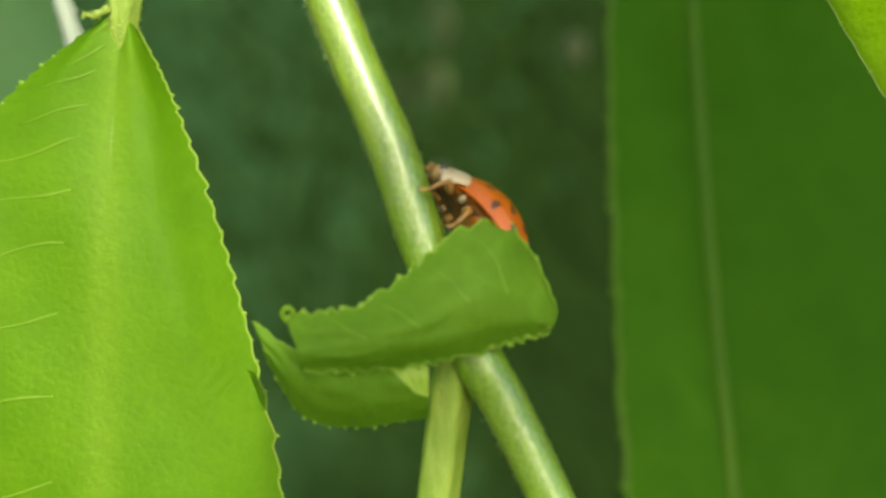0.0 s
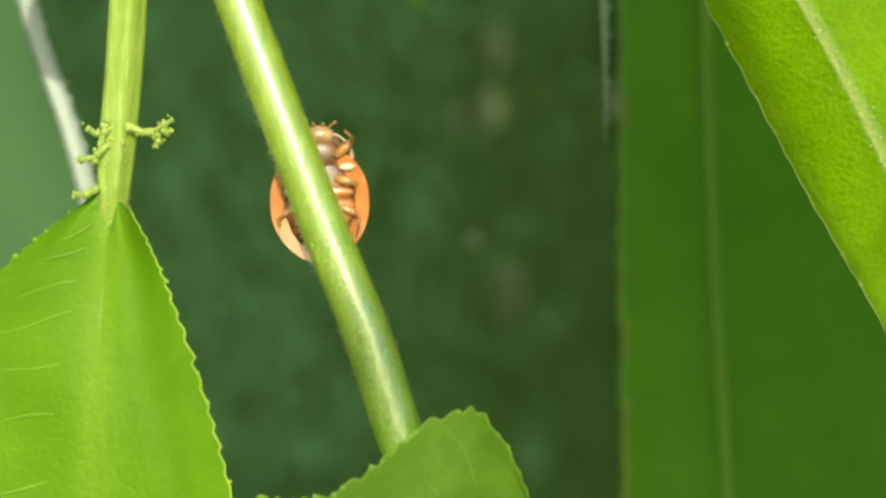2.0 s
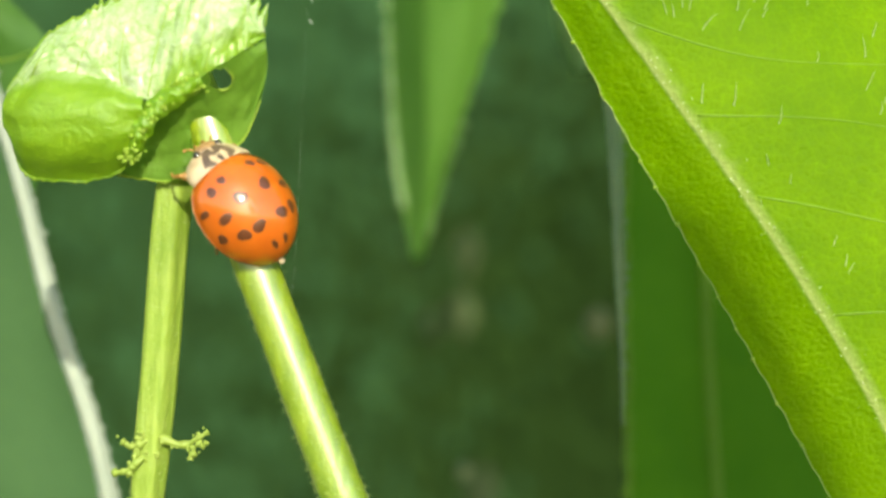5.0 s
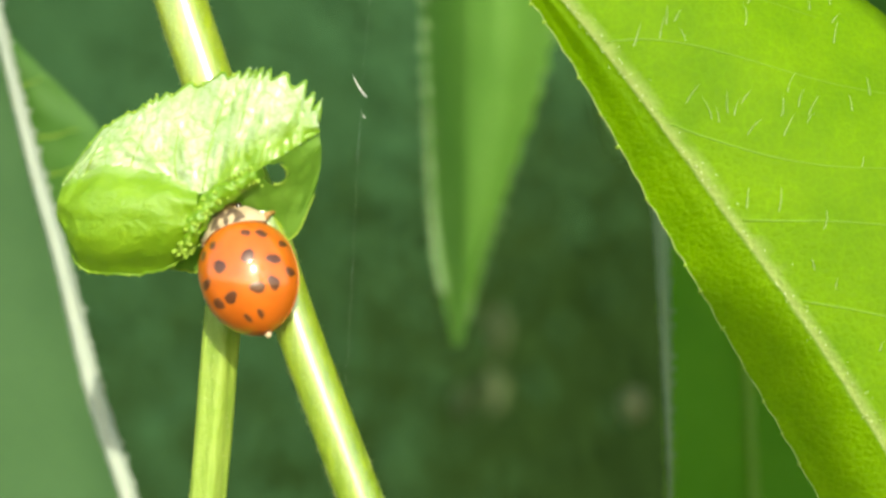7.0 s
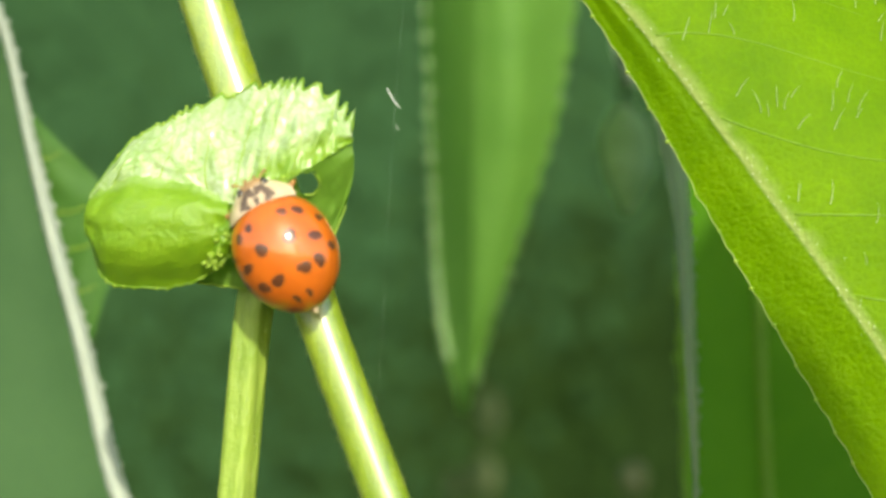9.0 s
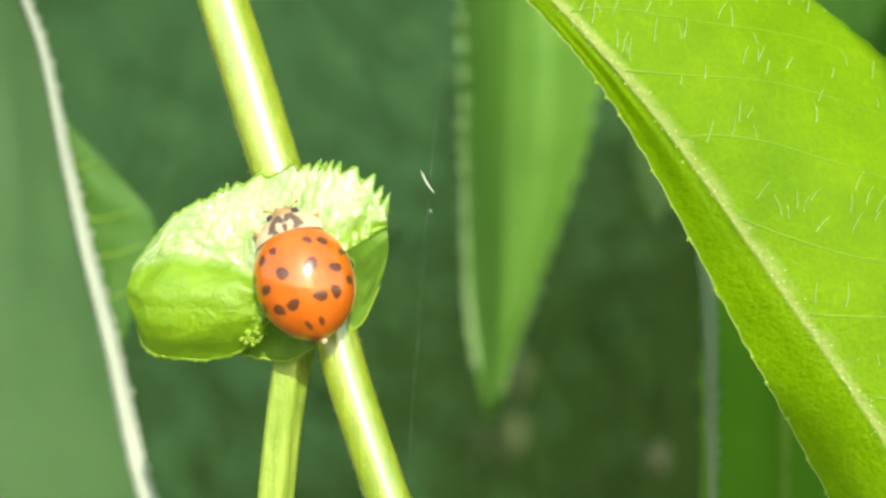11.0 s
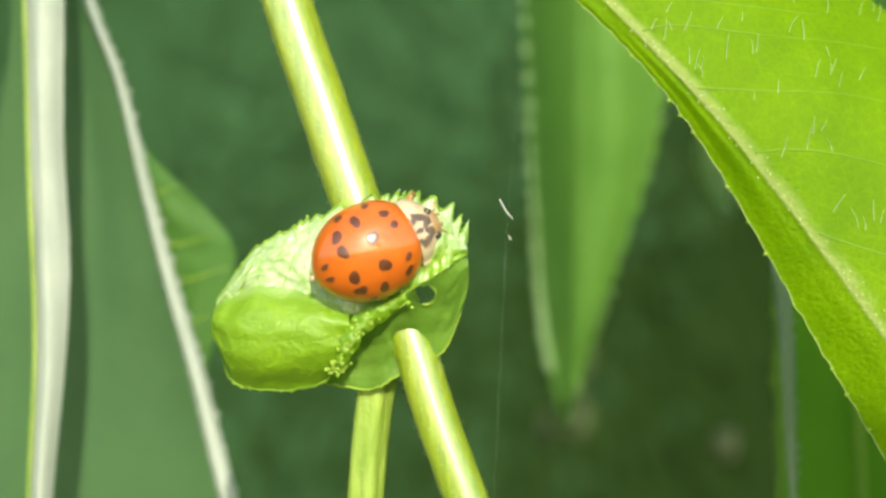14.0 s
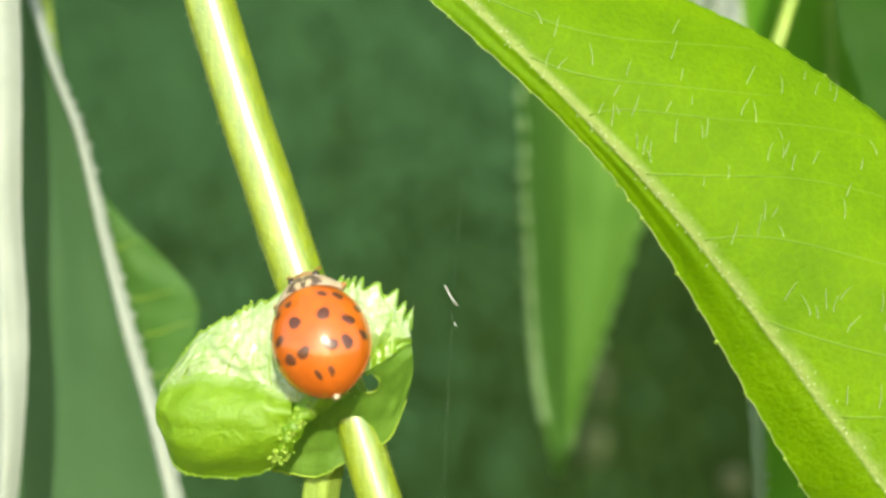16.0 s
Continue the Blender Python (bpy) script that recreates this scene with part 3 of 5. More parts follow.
# the curled leaf that clasps the stem at the upper node
def build_upper_curl(plant):
    top = [(-14.0, -0.2, -2.6), (-11.9, -0.5, 0.1), (-9.9, -0.8, 1.2), (-8.5, -1.0, 1.8), (-5.7, -1.6, 2.7), (-4.1, -2.1, 2.8), (-2.9, -2.4, 2.7), (-1.4, -2.6, 2.1), (-0.2, -2.5, 0.5)]
    fold = [(-13.9, -0.6, -2.9), (-11.6, -1.4, -1.9), (-8.3, -2.0, -2.3), (-6.3, -2.5, -3.3), (-4.2, -3.1, -2.6), (-1.8, -3.5, -1.2), (-0.1, -2.9, -0.1)]

    def band(s, w):
        k = min(max(w, 0.0), 1.0)
        a, b = spline(fold, s), spline(top, s)
        d = b - a
        q = s * 19 + 0.45 * math.sin(s * 19)
        f = q % 1.0
        saw = (f / 0.62 if f < 0.62 else (1 - f) / 0.38) ** 1.5 * (0.22 + 0.95 * s ** 1.3) * (0.55 + 0.9 * abs(noise.noise((math.floor(q) * 1.7, 2, 5))))
        p = a + d * k + (d.normalized() + Vector((0.35, 0, 0))) * (1.25 * saw * k ** 7)
        p.y += -0.35 * math.sin(math.pi * k) + 0.26 * noise.noise((s * 12, k * 3, 4)) + 0.12 * noise.noise((s * 34, k * 8, 9))
        p.y += 0.07 * abs(math.sin(s * 21 + 2.2 * k)) * min(1, k * 3)
        return p
    v, f = blade_data(band, 240, 30, None, 0.0, 1.0)
    leaf = finish("curled_leaf", v, f, leaf_band, plant, "small curled serrated leaf clasping the stem, glossy highlights painted pale on its face")
    layer_on(leaf, [j / 30 + 0.6 * min(1, max(0, (0.6 - i / 240) / 0.15)) for i in range(241) for j in range(31)])
    side_veins(leaf, band, 1, [0.10, 0.24, 0.38, 0.50, 0.62, 0.74, 0.86], 0.95, 0.05, 0.05, vein_pale, 0.0)
    gland_teeth(leaf, band, 1, 26, 0.08, vein_pale)
    margin_part(leaf, band, 1, 90, 0.07, leaf_young)
    # the rolled lobe under the fold
    l_top = [(-13.95, -0.6, -2.8), (-11.6, -1.45, -1.85), (-8.6, -2.05, -2.2), (-6.5, -2.6, -3.2)]
    l_mid = [(-14.2, -0.6, -4.2), (-12.4, -2.3, -4.6), (-9.2, -3.0, -4.7), (-6.5, -2.9, -4.6)]
    l_low = [(-14.0, 0.5, -5.0), (-13.2, 0.0, -6.9), (-11.4, -0.6, -7.4), (-8.6, -0.9, -7.2), (-7.0, -1.5, -6.2)]
    lobe = sheet_of(l_top, l_mid, l_low, (-0.1, -0.15), (11, 0.32), 0.2, 21, True)
    v, f = blade_data(lobe, 90, 30)
    bowl = finish("leaf_lobe", v, f, leaf_bowl, leaf, "bulging bright green lobe rolled under")
    layer_on(bowl, [1 - j / 15 for i in range(91) for j in range(31)])
    gland_teeth(bowl, lobe, 1, 12, 0.08, vein_pale)
    margin_part(bowl, lobe, 1, 40, 0.07, vein_faint)
    # the crumpled crest that runs from the fold down the lobe's open end
    crest = [(-3.4, -3.25, -2.3), (-4.6, -3.2, -3.0), (-5.7, -3.05, -3.7), (-6.5, -3.0, -4.7), (-7.0, -2.5, -5.8), (-7.4, -1.9, -6.5)]
    ridge = []
    for i in range(61):
        for j in range(9):
            t, k = i / 60, j / 8 * 2 - 1
            c = spline(crest, t)
            w = 0.62 * (0.5 + 0.5 * math.sin(math.pi * min(1, 0.12 + 0.88 * t))) * (1 + 0.4 * noise.noise((t * 9, 3, 1)))
            way = Vector((0.55, 0, -0.83)) * (1 - t) + Vector((0.95, 0, -0.3)) * t
            ridge.append((c + way * w * k + Vector((0, 0.45 * k * k - 0.12 + 0.28 * noise.noise((t * 15, k * 2.4, 7)), 0))) * MM)
    faces = [(i * 9 + j, i * 9 + 9 + j, i * 9 + 10 + j, i * 9 + 1 + j) for i in range(60) for j in range(8)]
    finish("crest", ridge, faces, leaf_young, bowl, "crumpled yellow-green crest along the fold")
    beads = []
    for i in range(150):
        t = random.random() ** 0.85
        n = random.gauss(0, 0.36)
        p = spline(crest, t) + Vector((0.6 * n, 0.05 - 0.12 * random.random() + 0.25 * n * n, -0.8 * n * (1 - t) + random.gauss(0, 0.1)))
        r = random.uniform(0.06, 0.15)
        beads.append(ellipsoid_data(p, (r, r * 0.8, r), 8, 6))
    v, f = joined(beads)
    finish("gland_tip", v, f, vein_pale, bowl, "crest of glossy gland bumps", "stuff")
    # the flap behind, with the eaten hole, through which the stem comes out
    f_top = [(-7.8, -1.0, -3.0), (-6.0, -2.3, -3.3), (-4.2, -3.0, -2.65), (-1.8, -3.4, -1.25), (-0.15, -2.8, -0.2)]
    f_mid = [(-8.2, -0.3, -5.2), (-5.2, -1.0, -5.0), (-3.6, -1.25, -4.4), (-1.5, -1.9, -3.2), (-0.1, -2.2, -1.6)]
    f_low = [(-8.8, 0.8, -7.0), (-5.6, -0.3, -7.4), (-3.9, -0.7, -6.6), (-1.6, -0.9, -5.4), (-0.5, -1.4, -3.2)]
    flap = sheet_of(f_top, f_mid, f_low, (-0.05, -0.05), (11, 0.22), 0.2, 23, True)
    v, f = blade_data(flap, 140, 64, lambda c: abs((c.x + 2.42) / 0.6 + 0.16 * math.sin(c.z * 9)) ** 2.6 + abs((c.z + 2.25 + 0.08 * math.sin(c.x * 7)) / 0.52) ** 2.6 < 1)
    part = finish("leaf_flap", v, f, leaf_flap, leaf, "shaded lower flap with a hole eaten through")
    margin_part(part, flap, 1, 40, 0.07, vein_pale)
    gland_teeth(part, flap, 1, 9, 0.07, vein_pale)
    near = [flap(i / 60, j / 30) for i in range(61) for j in range(-30, 31)]
    ring = []
    for n in range(9):
        an = -1.9 + 3.1 * n / 8
        x, z = -2.42 + (0.6 + 0.05 * math.sin(7 * an)) * math.cos(an), -2.25 + 0.55 * math.sin(an)
        c = min(near, key=lambda q: (q.x - x) ** 2 + (q.z - z) ** 2)
        ring.append((x, c.y - 0.03, z))
    tube("hole_rim", ring, lambda t: 0.05 + 0.03 * math.sin(11 * t), vein_pale, part, "pale rim of the eaten hole", 36, 6)


# the curled leaf at the lower node
def build_lower_curl(plant):
    top = [(1.89, -6.00, -40.39), (3.86, -6.10, -40.11), (5.84, -6.00, -39.72), (8.13, -5.60, -38.18), (10.12, -5.30, -36.54), (12.68, -4.80, -35.78), (14.47, -4.20, -37.90), (15.57, -3.70, -40.41)]
    mid = [(2.38, -6.60, -41.64), (5.85, -7.00, -41.35), (8.82, -7.10, -40.67), (11.69, -6.60, -39.33), (13.98, -5.50, -39.72), (15.46, -4.20, -40.69)]
    low = [(2.68, -6.20, -42.89), (6.35, -6.20, -42.80), (10.12, -5.90, -42.32), (13.59, -5.20, -41.45), (15.17, -4.20, -41.27)]
    place = sheet_of(top, mid, low, (-0.2, -0.3), (15, 0.6), 0.2, 9)
    v, f = blade_data(place, 120, 26)
    leaf = finish("curled_leaf", v, f, leaf_curl, plant, "small curled deep green leaf clasping the stem in shade")
    gland_teeth(leaf, place, -1, 16, 0.08, vein_pale)
    gland_teeth(leaf, place, 1, 20, 0.09, vein_pale)
    margin_part(leaf, place, -1, 120, 0.06, vein_faint)
    margin_part(leaf, place, 1, 120, 0.07, vein_faint)
    side_veins(leaf, place, -1, [0.2, 0.38, 0.55, 0.7], 0.9, -0.08, 0.05, vein_faint, 0.0)
    tube("tip_curl", [(1.9, -6.0, -40.5), (1.7, -6.2, -40.1), (1.9, -6.4, -39.8), (2.2, -6.3, -39.9), (2.25, -6.2, -40.2)], 0.13, vein_faint, leaf, "tightly curled leaf tip", 24, 8)
    knobs = []
    for _ in range(34):
        q = Vector((14.5 + random.uniform(-0.7, 0.6), 0, -40.75 + random.uniform(-0.5, 0.5)))
        q.y = -4.75 + 0.25 * (q.x - 14.6)
        r = random.uniform(0.06, 0.17)
        knobs.append(ellipsoid_data(q, (r, r * 0.7, r), 8, 6))
    v, f = joined(knobs)
    finish("gland_tip", v, f, vein_pale, leaf, "glistening gland bumps at the leaf's base", "stuff")
    top2 = [(0.24, -5.20, -40.69), (2.27, -5.60, -42.03), (5.15, -5.80, -42.41), (8.92, -5.50, -42.99)]
    mid2 = [(0.64, -5.30, -41.75), (2.46, -5.70, -43.57), (5.25, -5.80, -44.24), (8.92, -5.30, -44.24)]
    low2 = [(0.82, -4.70, -42.61), (2.56, -4.50, -45.40), (5.35, -4.30, -46.08), (8.92, -4.20, -45.60)]
    place2 = sheet_of(top2, mid2, low2, (-0.1, -0.2), (12, 0.3), 0.15, 12)
    v, f = blade_data(place2, 80, 20)
    lower = finish("leaf_lobe", v, f, leaf_curl, leaf, "rolled lower lobe of the curled leaf")
    margin_part(lower, place2, -1, 60, 0.06, vein_faint)
    gland_teeth(lower, place2, 1, 12, 0.08, vein_pale)
    tri = sheet_of([(6.89, -5.90, -42.80), (8.92, -5.80, -42.80)], [(7.47, -5.90, -43.38), (8.95, -5.80, -43.57)], [(8.24, -5.80, -44.15), (9.00, -5.60, -44.44)], (0, 0), (6, 0.1), 0.05, 2)
    v, f = blade_data(tri, 12, 8)
    finish("leaf_flap", v, f, vein_pale, leaf, "pale turned-up flap")


# ---- leaves of neighbouring shoots ----
def build_right_leaf():
    leaf = thing("serrated_leaf", "large bright yellow-green serrated leaf folded along its midrib", "leaf", "leaves round the shoot")
    mid = [(-3.5, 0, 24), (3.0, -1.2, 18), (9.9, -1.8, 11.0), (15.1, -1.9, 5.1), (21.3, -1.8, -3.1), (27.4, -1.4, -11.7), (33.5, -0.8, -22), (40, 0.5, -36), (48, 3, -64)]
    low = [(-3.92, 0.4, 22.82), (0.95, -1.1, 18.3), (8.6, -1.3, 11.1), (13.15, -1.0, 5.2), (18.8, -0.2, -4.55), (24.28, 0.4, -13.92), (30.18, 0.8, -24.4), (37.6, 0.5, -38), (47.6, 3.2, -64.5)]
    # the unseen right side is widened so its shadow covers the broad leaf
    high = [(-2.0, 1.0, 25), (8.5, 2.5, 21), (17.8, 3.0, 17.2), (24.8, 3.2, 12.6), (34, 3.2, 5.4), (45.5, 3.0, -2), (55, 3.0, -14), (57.0, 3.2, -34), (48.6, 3.2, -64.2)]
    place = sheet_of(low, mid, high, (0.0, -1.2), (52, 0.25), 0.22, 7)
    v, f = blade_data(place, 300, 60)
    blade = finish("blade", v, f, leaf_bright, leaf)
    rib_layer(blade, place, 300, 60, 0.45, 0.12)
    tube("midrib", [place(i / 24, 0.012) + Vector((0.12, 0.34, 0.12)) for i in range(24)], lambda t: 0.32 - 0.05 * t, vein_cream, leaf, "pale midrib", 120, 12)
    side_veins(leaf, place, 1, [0.1, 0.17, 0.235, 0.3, 0.37, 0.44, 0.51, 0.58, 0.66, 0.74, 0.82], 0.92, 0.19, 0.05, vein_faint, 0.0)
    margin_part(leaf, place, -1, 150, 0.02, hair_pale)
    margin_part(leaf, place, 1, 150, 0.08, leaf_bright)
    gland_teeth(leaf, place, -1, 40, 0.075, vein_pale)
    gland_teeth(leaf, place, 1, 40, 0.075, vein_pale)
    spots = []
    for _ in range(170):
        s, w = random.uniform(0.05, 0.95), random.uniform(0.05, 0.97)
        p = place(s, w)
        along = place(min(s + 0.01, 1), w) - p
        spots.append((p + Vector((0, -0.02, 0)), Vector((random.uniform(-0.15, 0.45), -0.22, random.uniform(0.8, 1.2)))))
    v, f = bent_hair_data(spots, 1.1, 0.023)
    finish("hair", v, f, hair_white, leaf, "scattered pale hairs", "stuff")
    specks = []
    for _ in range(240):
        s = random.uniform(0.02, 0.9)
        p = place(s, random.gauss(0.0, 0.02)) + Vector((random.gauss(0, 0.2), -0.2, random.gauss(0, 0.15)))
        r = random.uniform(0.015, 0.036)
        specks.append(ellipsoid_data(p, (r, r, r * 1.6), 6, 5))
    v, f = joined(specks)
    finish("gland_tip", v, f, hair_white, leaf, "tiny glistening glands on the midrib", "stuff")
    return leaf


def build_middle_leaf():
    leaf = thing("narrow_leaf", "narrow green serrated leaf hanging behind the shoot", "leaf", "leaves round the shoot")
    mid = [(9.6, 58.5, 42), (9.2, 58.5, 30), (8.8, 59, 14), (8.5, 61, 0), (8.2, 63.5, -7.5), (7.8, 66, -13.6)]
    left = [(5.7, 69, 42), (4.4, 70.5, 30), (5.0, 70.5, 12), (5.6, 69, -1), (6.4, 67.5, -7.5), (7.6, 66.8, -14.0)]
    right = [(15.2, 60, 42), (17.6, 60, 28), (15.3, 60, 11), (11.4, 61.4, -1.5), (9.2, 64, -9.0), (7.9, 66, -13.8)]
    place = sheet_of(left, mid, right, (0.8, -0.3), (28, 0.75), 0.5, 4, True)
    v, f = blade_data(place, 220, 20)
    finish("blade", v, f, leaf_mid, leaf)
    tube("midrib", [place(i / 16, 0) + Vector((0, 0.15, 0)) for i in range(16)], lambda t: 0.42 - 0.34 * t, leaf_mid, leaf, "pale midrib", 40, 8)
    margin_part(leaf, place, -1, 90, 0.10, leaf_mid, 0.0, 0.9)
    # the row of glands on the turned margin
    for i in range(31):
        s = 0.04 + 0.0265 * i + random.uniform(-0.003, 0.003)
        c = place(s, -1)
        r = random.uniform(0.30, 0.38)
        v, f = ellipsoid_data(c + Vector((-0.1, -0.3, 0)), (r, r * 0.8, r * 1.5), 10, 8)
        finish("gland", v, f, rim_bead, leaf, "pale green gland on the margin")
    gland_teeth(leaf, place, 1, 28, 0.22, leaf_rim, 0.02, 0.93)
    return leaf


def build_left_leaf():
    """A broad leaf with rolled pale margins beside the shoot."""
    leaf = thing("broad_leaf", "broad grey-green leaf with pale rolled margins beside the shoot", "leaf", "leaves round the shoot")
    edge = [(-29.5, 24, 29), (-26.1, 24, 17.7), (-24.1, 24, 12.3), (-22.4, 24, 5.3), (-20.8, 24, -0.9), (-18.9, 24, -7.4), (-16.8, 24, -15.6), (-14.4, 24, -22.9), (-12.9, 24, -30), (-12.0, 24, -42)]
    outer = [(-32, 24, 29), (-32, 25, 17), (-33, 26, 10), (-34, 27, 3), (-36, 27, -4), (-39, 28, -12), (-42, 28, -20), (-44, 28, -28), (-44, 28, -36), (-40, 27, -46)]
    inner = [((p[0] + q[0]) / 2, 26.5, p[2] - 0.5) for p, q in zip(edge, outer)]
    place = sheet_of(outer, inner, edge, (0.4, 0.6), (30, 0.2), 0.4, 8)
    v, f = blade_data(place, 160, 24)
    finish("blade", v, f, leaf_grey, leaf)

    def strip(points, w, name, label):
        widths = [w * (0.75 + 0.65 * min(max((12 - p[2]) / 26, 0), 1)) for p in points]
        a = [(p[0] - 0.55 * k, p[1] - 0.3, p[2]) for p, k in zip(points, widths)]
        m = [(p[0], p[1] - 0.7, p[2]) for p in points]
        b = [(p[0] + 0.45 * k, p[1] - 0.1, p[2]) for p, k in zip(points, widths)]
        q = sheet_of(a, m, b, (-0.15, -0.15), (46, 0.16), 0.12, 6)
        vv, ff = blade_data(q, 200, 10)
        ob = finish(name, vv, ff, leaf_pale, leaf, label)
        gland_teeth(ob, q, 1, 40, 0.14, leaf_pale)
        return q
    strip(edge, 0.85, "rolled_margin", "pale grey-green rolled leaf margin")
    return leaf


def build_white_leaf():
    leaf = thing("rolled_leaf", "rolled leaf showing its whitish underside and a yellow-green rim", "leaf", "leaves round the shoot")
    a = [(-29.0, 15.5, 30), (-28.4, 15, 16.4), (-28.1, 15, 5.6), (-27.7, 15, -5.2), (-28.1, 15, -15.3), (-28.6, 15.5, -28)]
    b = [(-26.6, 15.5, 30), (-26.0, 15, 16.4), (-26.0, 15, 7.4), (-25.6, 15, -0.2), (-25.9, 15, -7.0), (-26.7, 15, -15.3), (-27.8, 15.5, -28)]
    m = [(-27.8, 14.4, 30), (-27.2, 13.9, 16.4), (-27.1, 13.9, 5.6), (-26.7, 13.9, -5.2), (-27.3, 13.9, -15.3), (-28.2, 14.6, -28)]
    q = sheet_of(a, m, b, (-0.2, -0.2), (20, 0.1), 0.15, 3)
    v, f = blade_data(q, 120, 14)
    finish("blade", v, f, leaf_pale, leaf)
    tube("rim", [Vector(p) + Vector((-0.1, -0.1, 0)) for p in a], 0.13, petiole_green, leaf, "yellow-green rim", 80, 8)
    return leaf


def build_lobe_leaf():
    leaf = thing("leaf_tip", "small dark green leaf lobe behind the pale rolled margin", "leaf", "leaves round the shoot")
    right = [(-24.3, 27, 9.4), (-22.0, 27, 6.8), (-19.7, 27, 4.6), (-17.1, 27, 1.6), (-16.9, 27, -0.9), (-18.2, 27, -5.0), (-19.2, 27, -9)]
    left = [(-26.5, 28, 8), (-26, 28, 5), (-25.5, 28, 2), (-25, 28, -1), (-24, 28, -4), (-23, 28, -7), (-20.5, 28, -10)]
    mid = [tuple((Vector(p) + Vector(q)) / 2 + Vector((0, -0.4, 0))) for p, q in zip(left, right)]
    q = sheet_of(left, mid, right, (-0.2, -0.3), (14, 0.15), 0.3, 11)
    v, f = blade_data(q, 60, 16)
    finish("blade", v, f, leaf_lobe_green, leaf)
    side_veins(leaf, q, 1, [0.25, 0.45, 0.6, 0.75], 0.95, 0.03, 0.08, vein_pale, 0.05)
    return leaf


def build_shade_leaf():
    leaf = thing("broad_leaf", "broad deep green leaf hanging in shade behind the bright one", "leaf", "leaves round the shoot")
    left = [(22, 47, 30), (24, 47, 16), (24.2, 47, 2), (24.3, 46.6, -18), (24.4, 43.5, -38), (25.0, 36.5, -60), (29, 26, -85)]
    mid = [(29.4, 48, 30), (29.8, 47.8, 16), (30.2, 47.6, 2), (30.7, 47.2, -18), (31.7, 44, -40), (32.6, 37, -60), (33, 26, -85)]
    right = [(44, 46, 30), (50, 46, 16), (52, 46, 0), (51, 45, -20), (47.5, 42, -42), (44.0, 35, -60), (37, 26, -85)]
    q = sheet_of(left, mid, right, (0.6, -0.8), (30, 0.5), 0.6, 13)
    v, f = blade_data(q, 140, 22)
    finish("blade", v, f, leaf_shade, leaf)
    tube("midrib", [q(i / 16, 0) + Vector((0, -0.04, 0)) for i in range(16)], 0.36, midrib_soft, leaf, "pale midrib", 40, 10)
    margin_part(leaf, q, -1, 60, 0.24, midrib_soft)
    gland_teeth(leaf, q, -1, 46, 0.26, midrib_soft)
    return leaf


def build_pale_strip():
    leaf = thing("rolled_leaf", "slender rolled leaf edge with a pale underside behind the bright leaf", "leaf", "leaves round the shoot")
    a = [(17.2, 20, 9.5), (18.1, 20, 6.5), (19.4, 20, 0.3), (20.0, 20, -5.2), (20.4, 20, -12.4), (20.75, 20, -18.1), (20.9, 20, -22.7)]
    b = [(19.8, 20, 9.5), (20.1, 20, 6.5), (20.6, 20, 0.3), (20.9, 20, -5.2), (21.05, 20, -12.4), (21.05, 20, -18.1), (21.0, 20, -22.7)]
    m = [tuple((Vector(p) + Vector(q)) / 2 + Vector((0, -0.5, 0))) for p, q in zip(a, b)]
    q = sheet_of(a, m, b, (-0.1, -0.1), (24, 0.2), 0.1, 15)
    v, f = blade_data(q, 120, 10)
    finish("blade", v, f, leaf_roll, leaf)
    gland_teeth(leaf, q, 1, 30, 0.16, leaf_roll)
    return leaf


def build_top_leaf():
    leaf = thing("narrow_leaf", "deep green leaf hanging behind the bright leaf's upper edge", "leaf", "leaves round the shoot")
    left = [(27, 30, 34), (27.3, 30, 22.4), (29, 30, 16), (31, 30, 8), (34, 30, 0)]
    mid = [(31, 31, 34), (32, 31, 22.4), (33, 31, 16), (34, 31, 8), (35, 31, 0)]
    right = [(36, 29, 34), (38, 29, 22), (39, 29, 16), (38, 29, 8), (36, 30, 0)]
    q = sheet_of(left, mid, right, (-0.3, -0.3), (20, 0.3), 0.3, 16)
    v, f = blade_data(q, 60, 14)
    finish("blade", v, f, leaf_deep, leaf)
    tube("leaf_stalk", [(31, 31, 33.5), (31.5, 32, 48), (34, 35, 70), (38, 38, 85)], 0.7, petiole_green, leaf, "thin green leaf stalk", 24, 8)


def build_back_leaf():
    leaf = thing("rolled_leaf", "rolled leaf with a whitish underside above the bright leaf", "leaf", "leaves round the shoot")
    a = [(19.5, 75, 52), (20.0, 75, 42), (20.6, 75, 32), (21.5, 75, 24), (23, 75, 17)]
    b = [(26.6, 75, 52), (26.9, 75, 42), (26.9, 75, 32), (26.6, 75, 24), (24, 75, 17)]
    m = [tuple((Vector(p) + Vector(w)) / 2 + Vector((0, -1.0, 0))) for p, w in zip(a, b)]
    q = sheet_of(a, m, b, (-0.2, -0.2), (14, 0.2), 0.2, 17)
    v, f = blade_data(q, 60, 10)
    finish("blade", v, f, leaf_pale, leaf)
    tube("leaf_stalk", [(23, 74.4, 51.5), (23.5, 72, 62), (24.5, 55, 78), (26, 37.5, 86)], 0.6, petiole_green, leaf, "thin green leaf stalk", 24, 8)


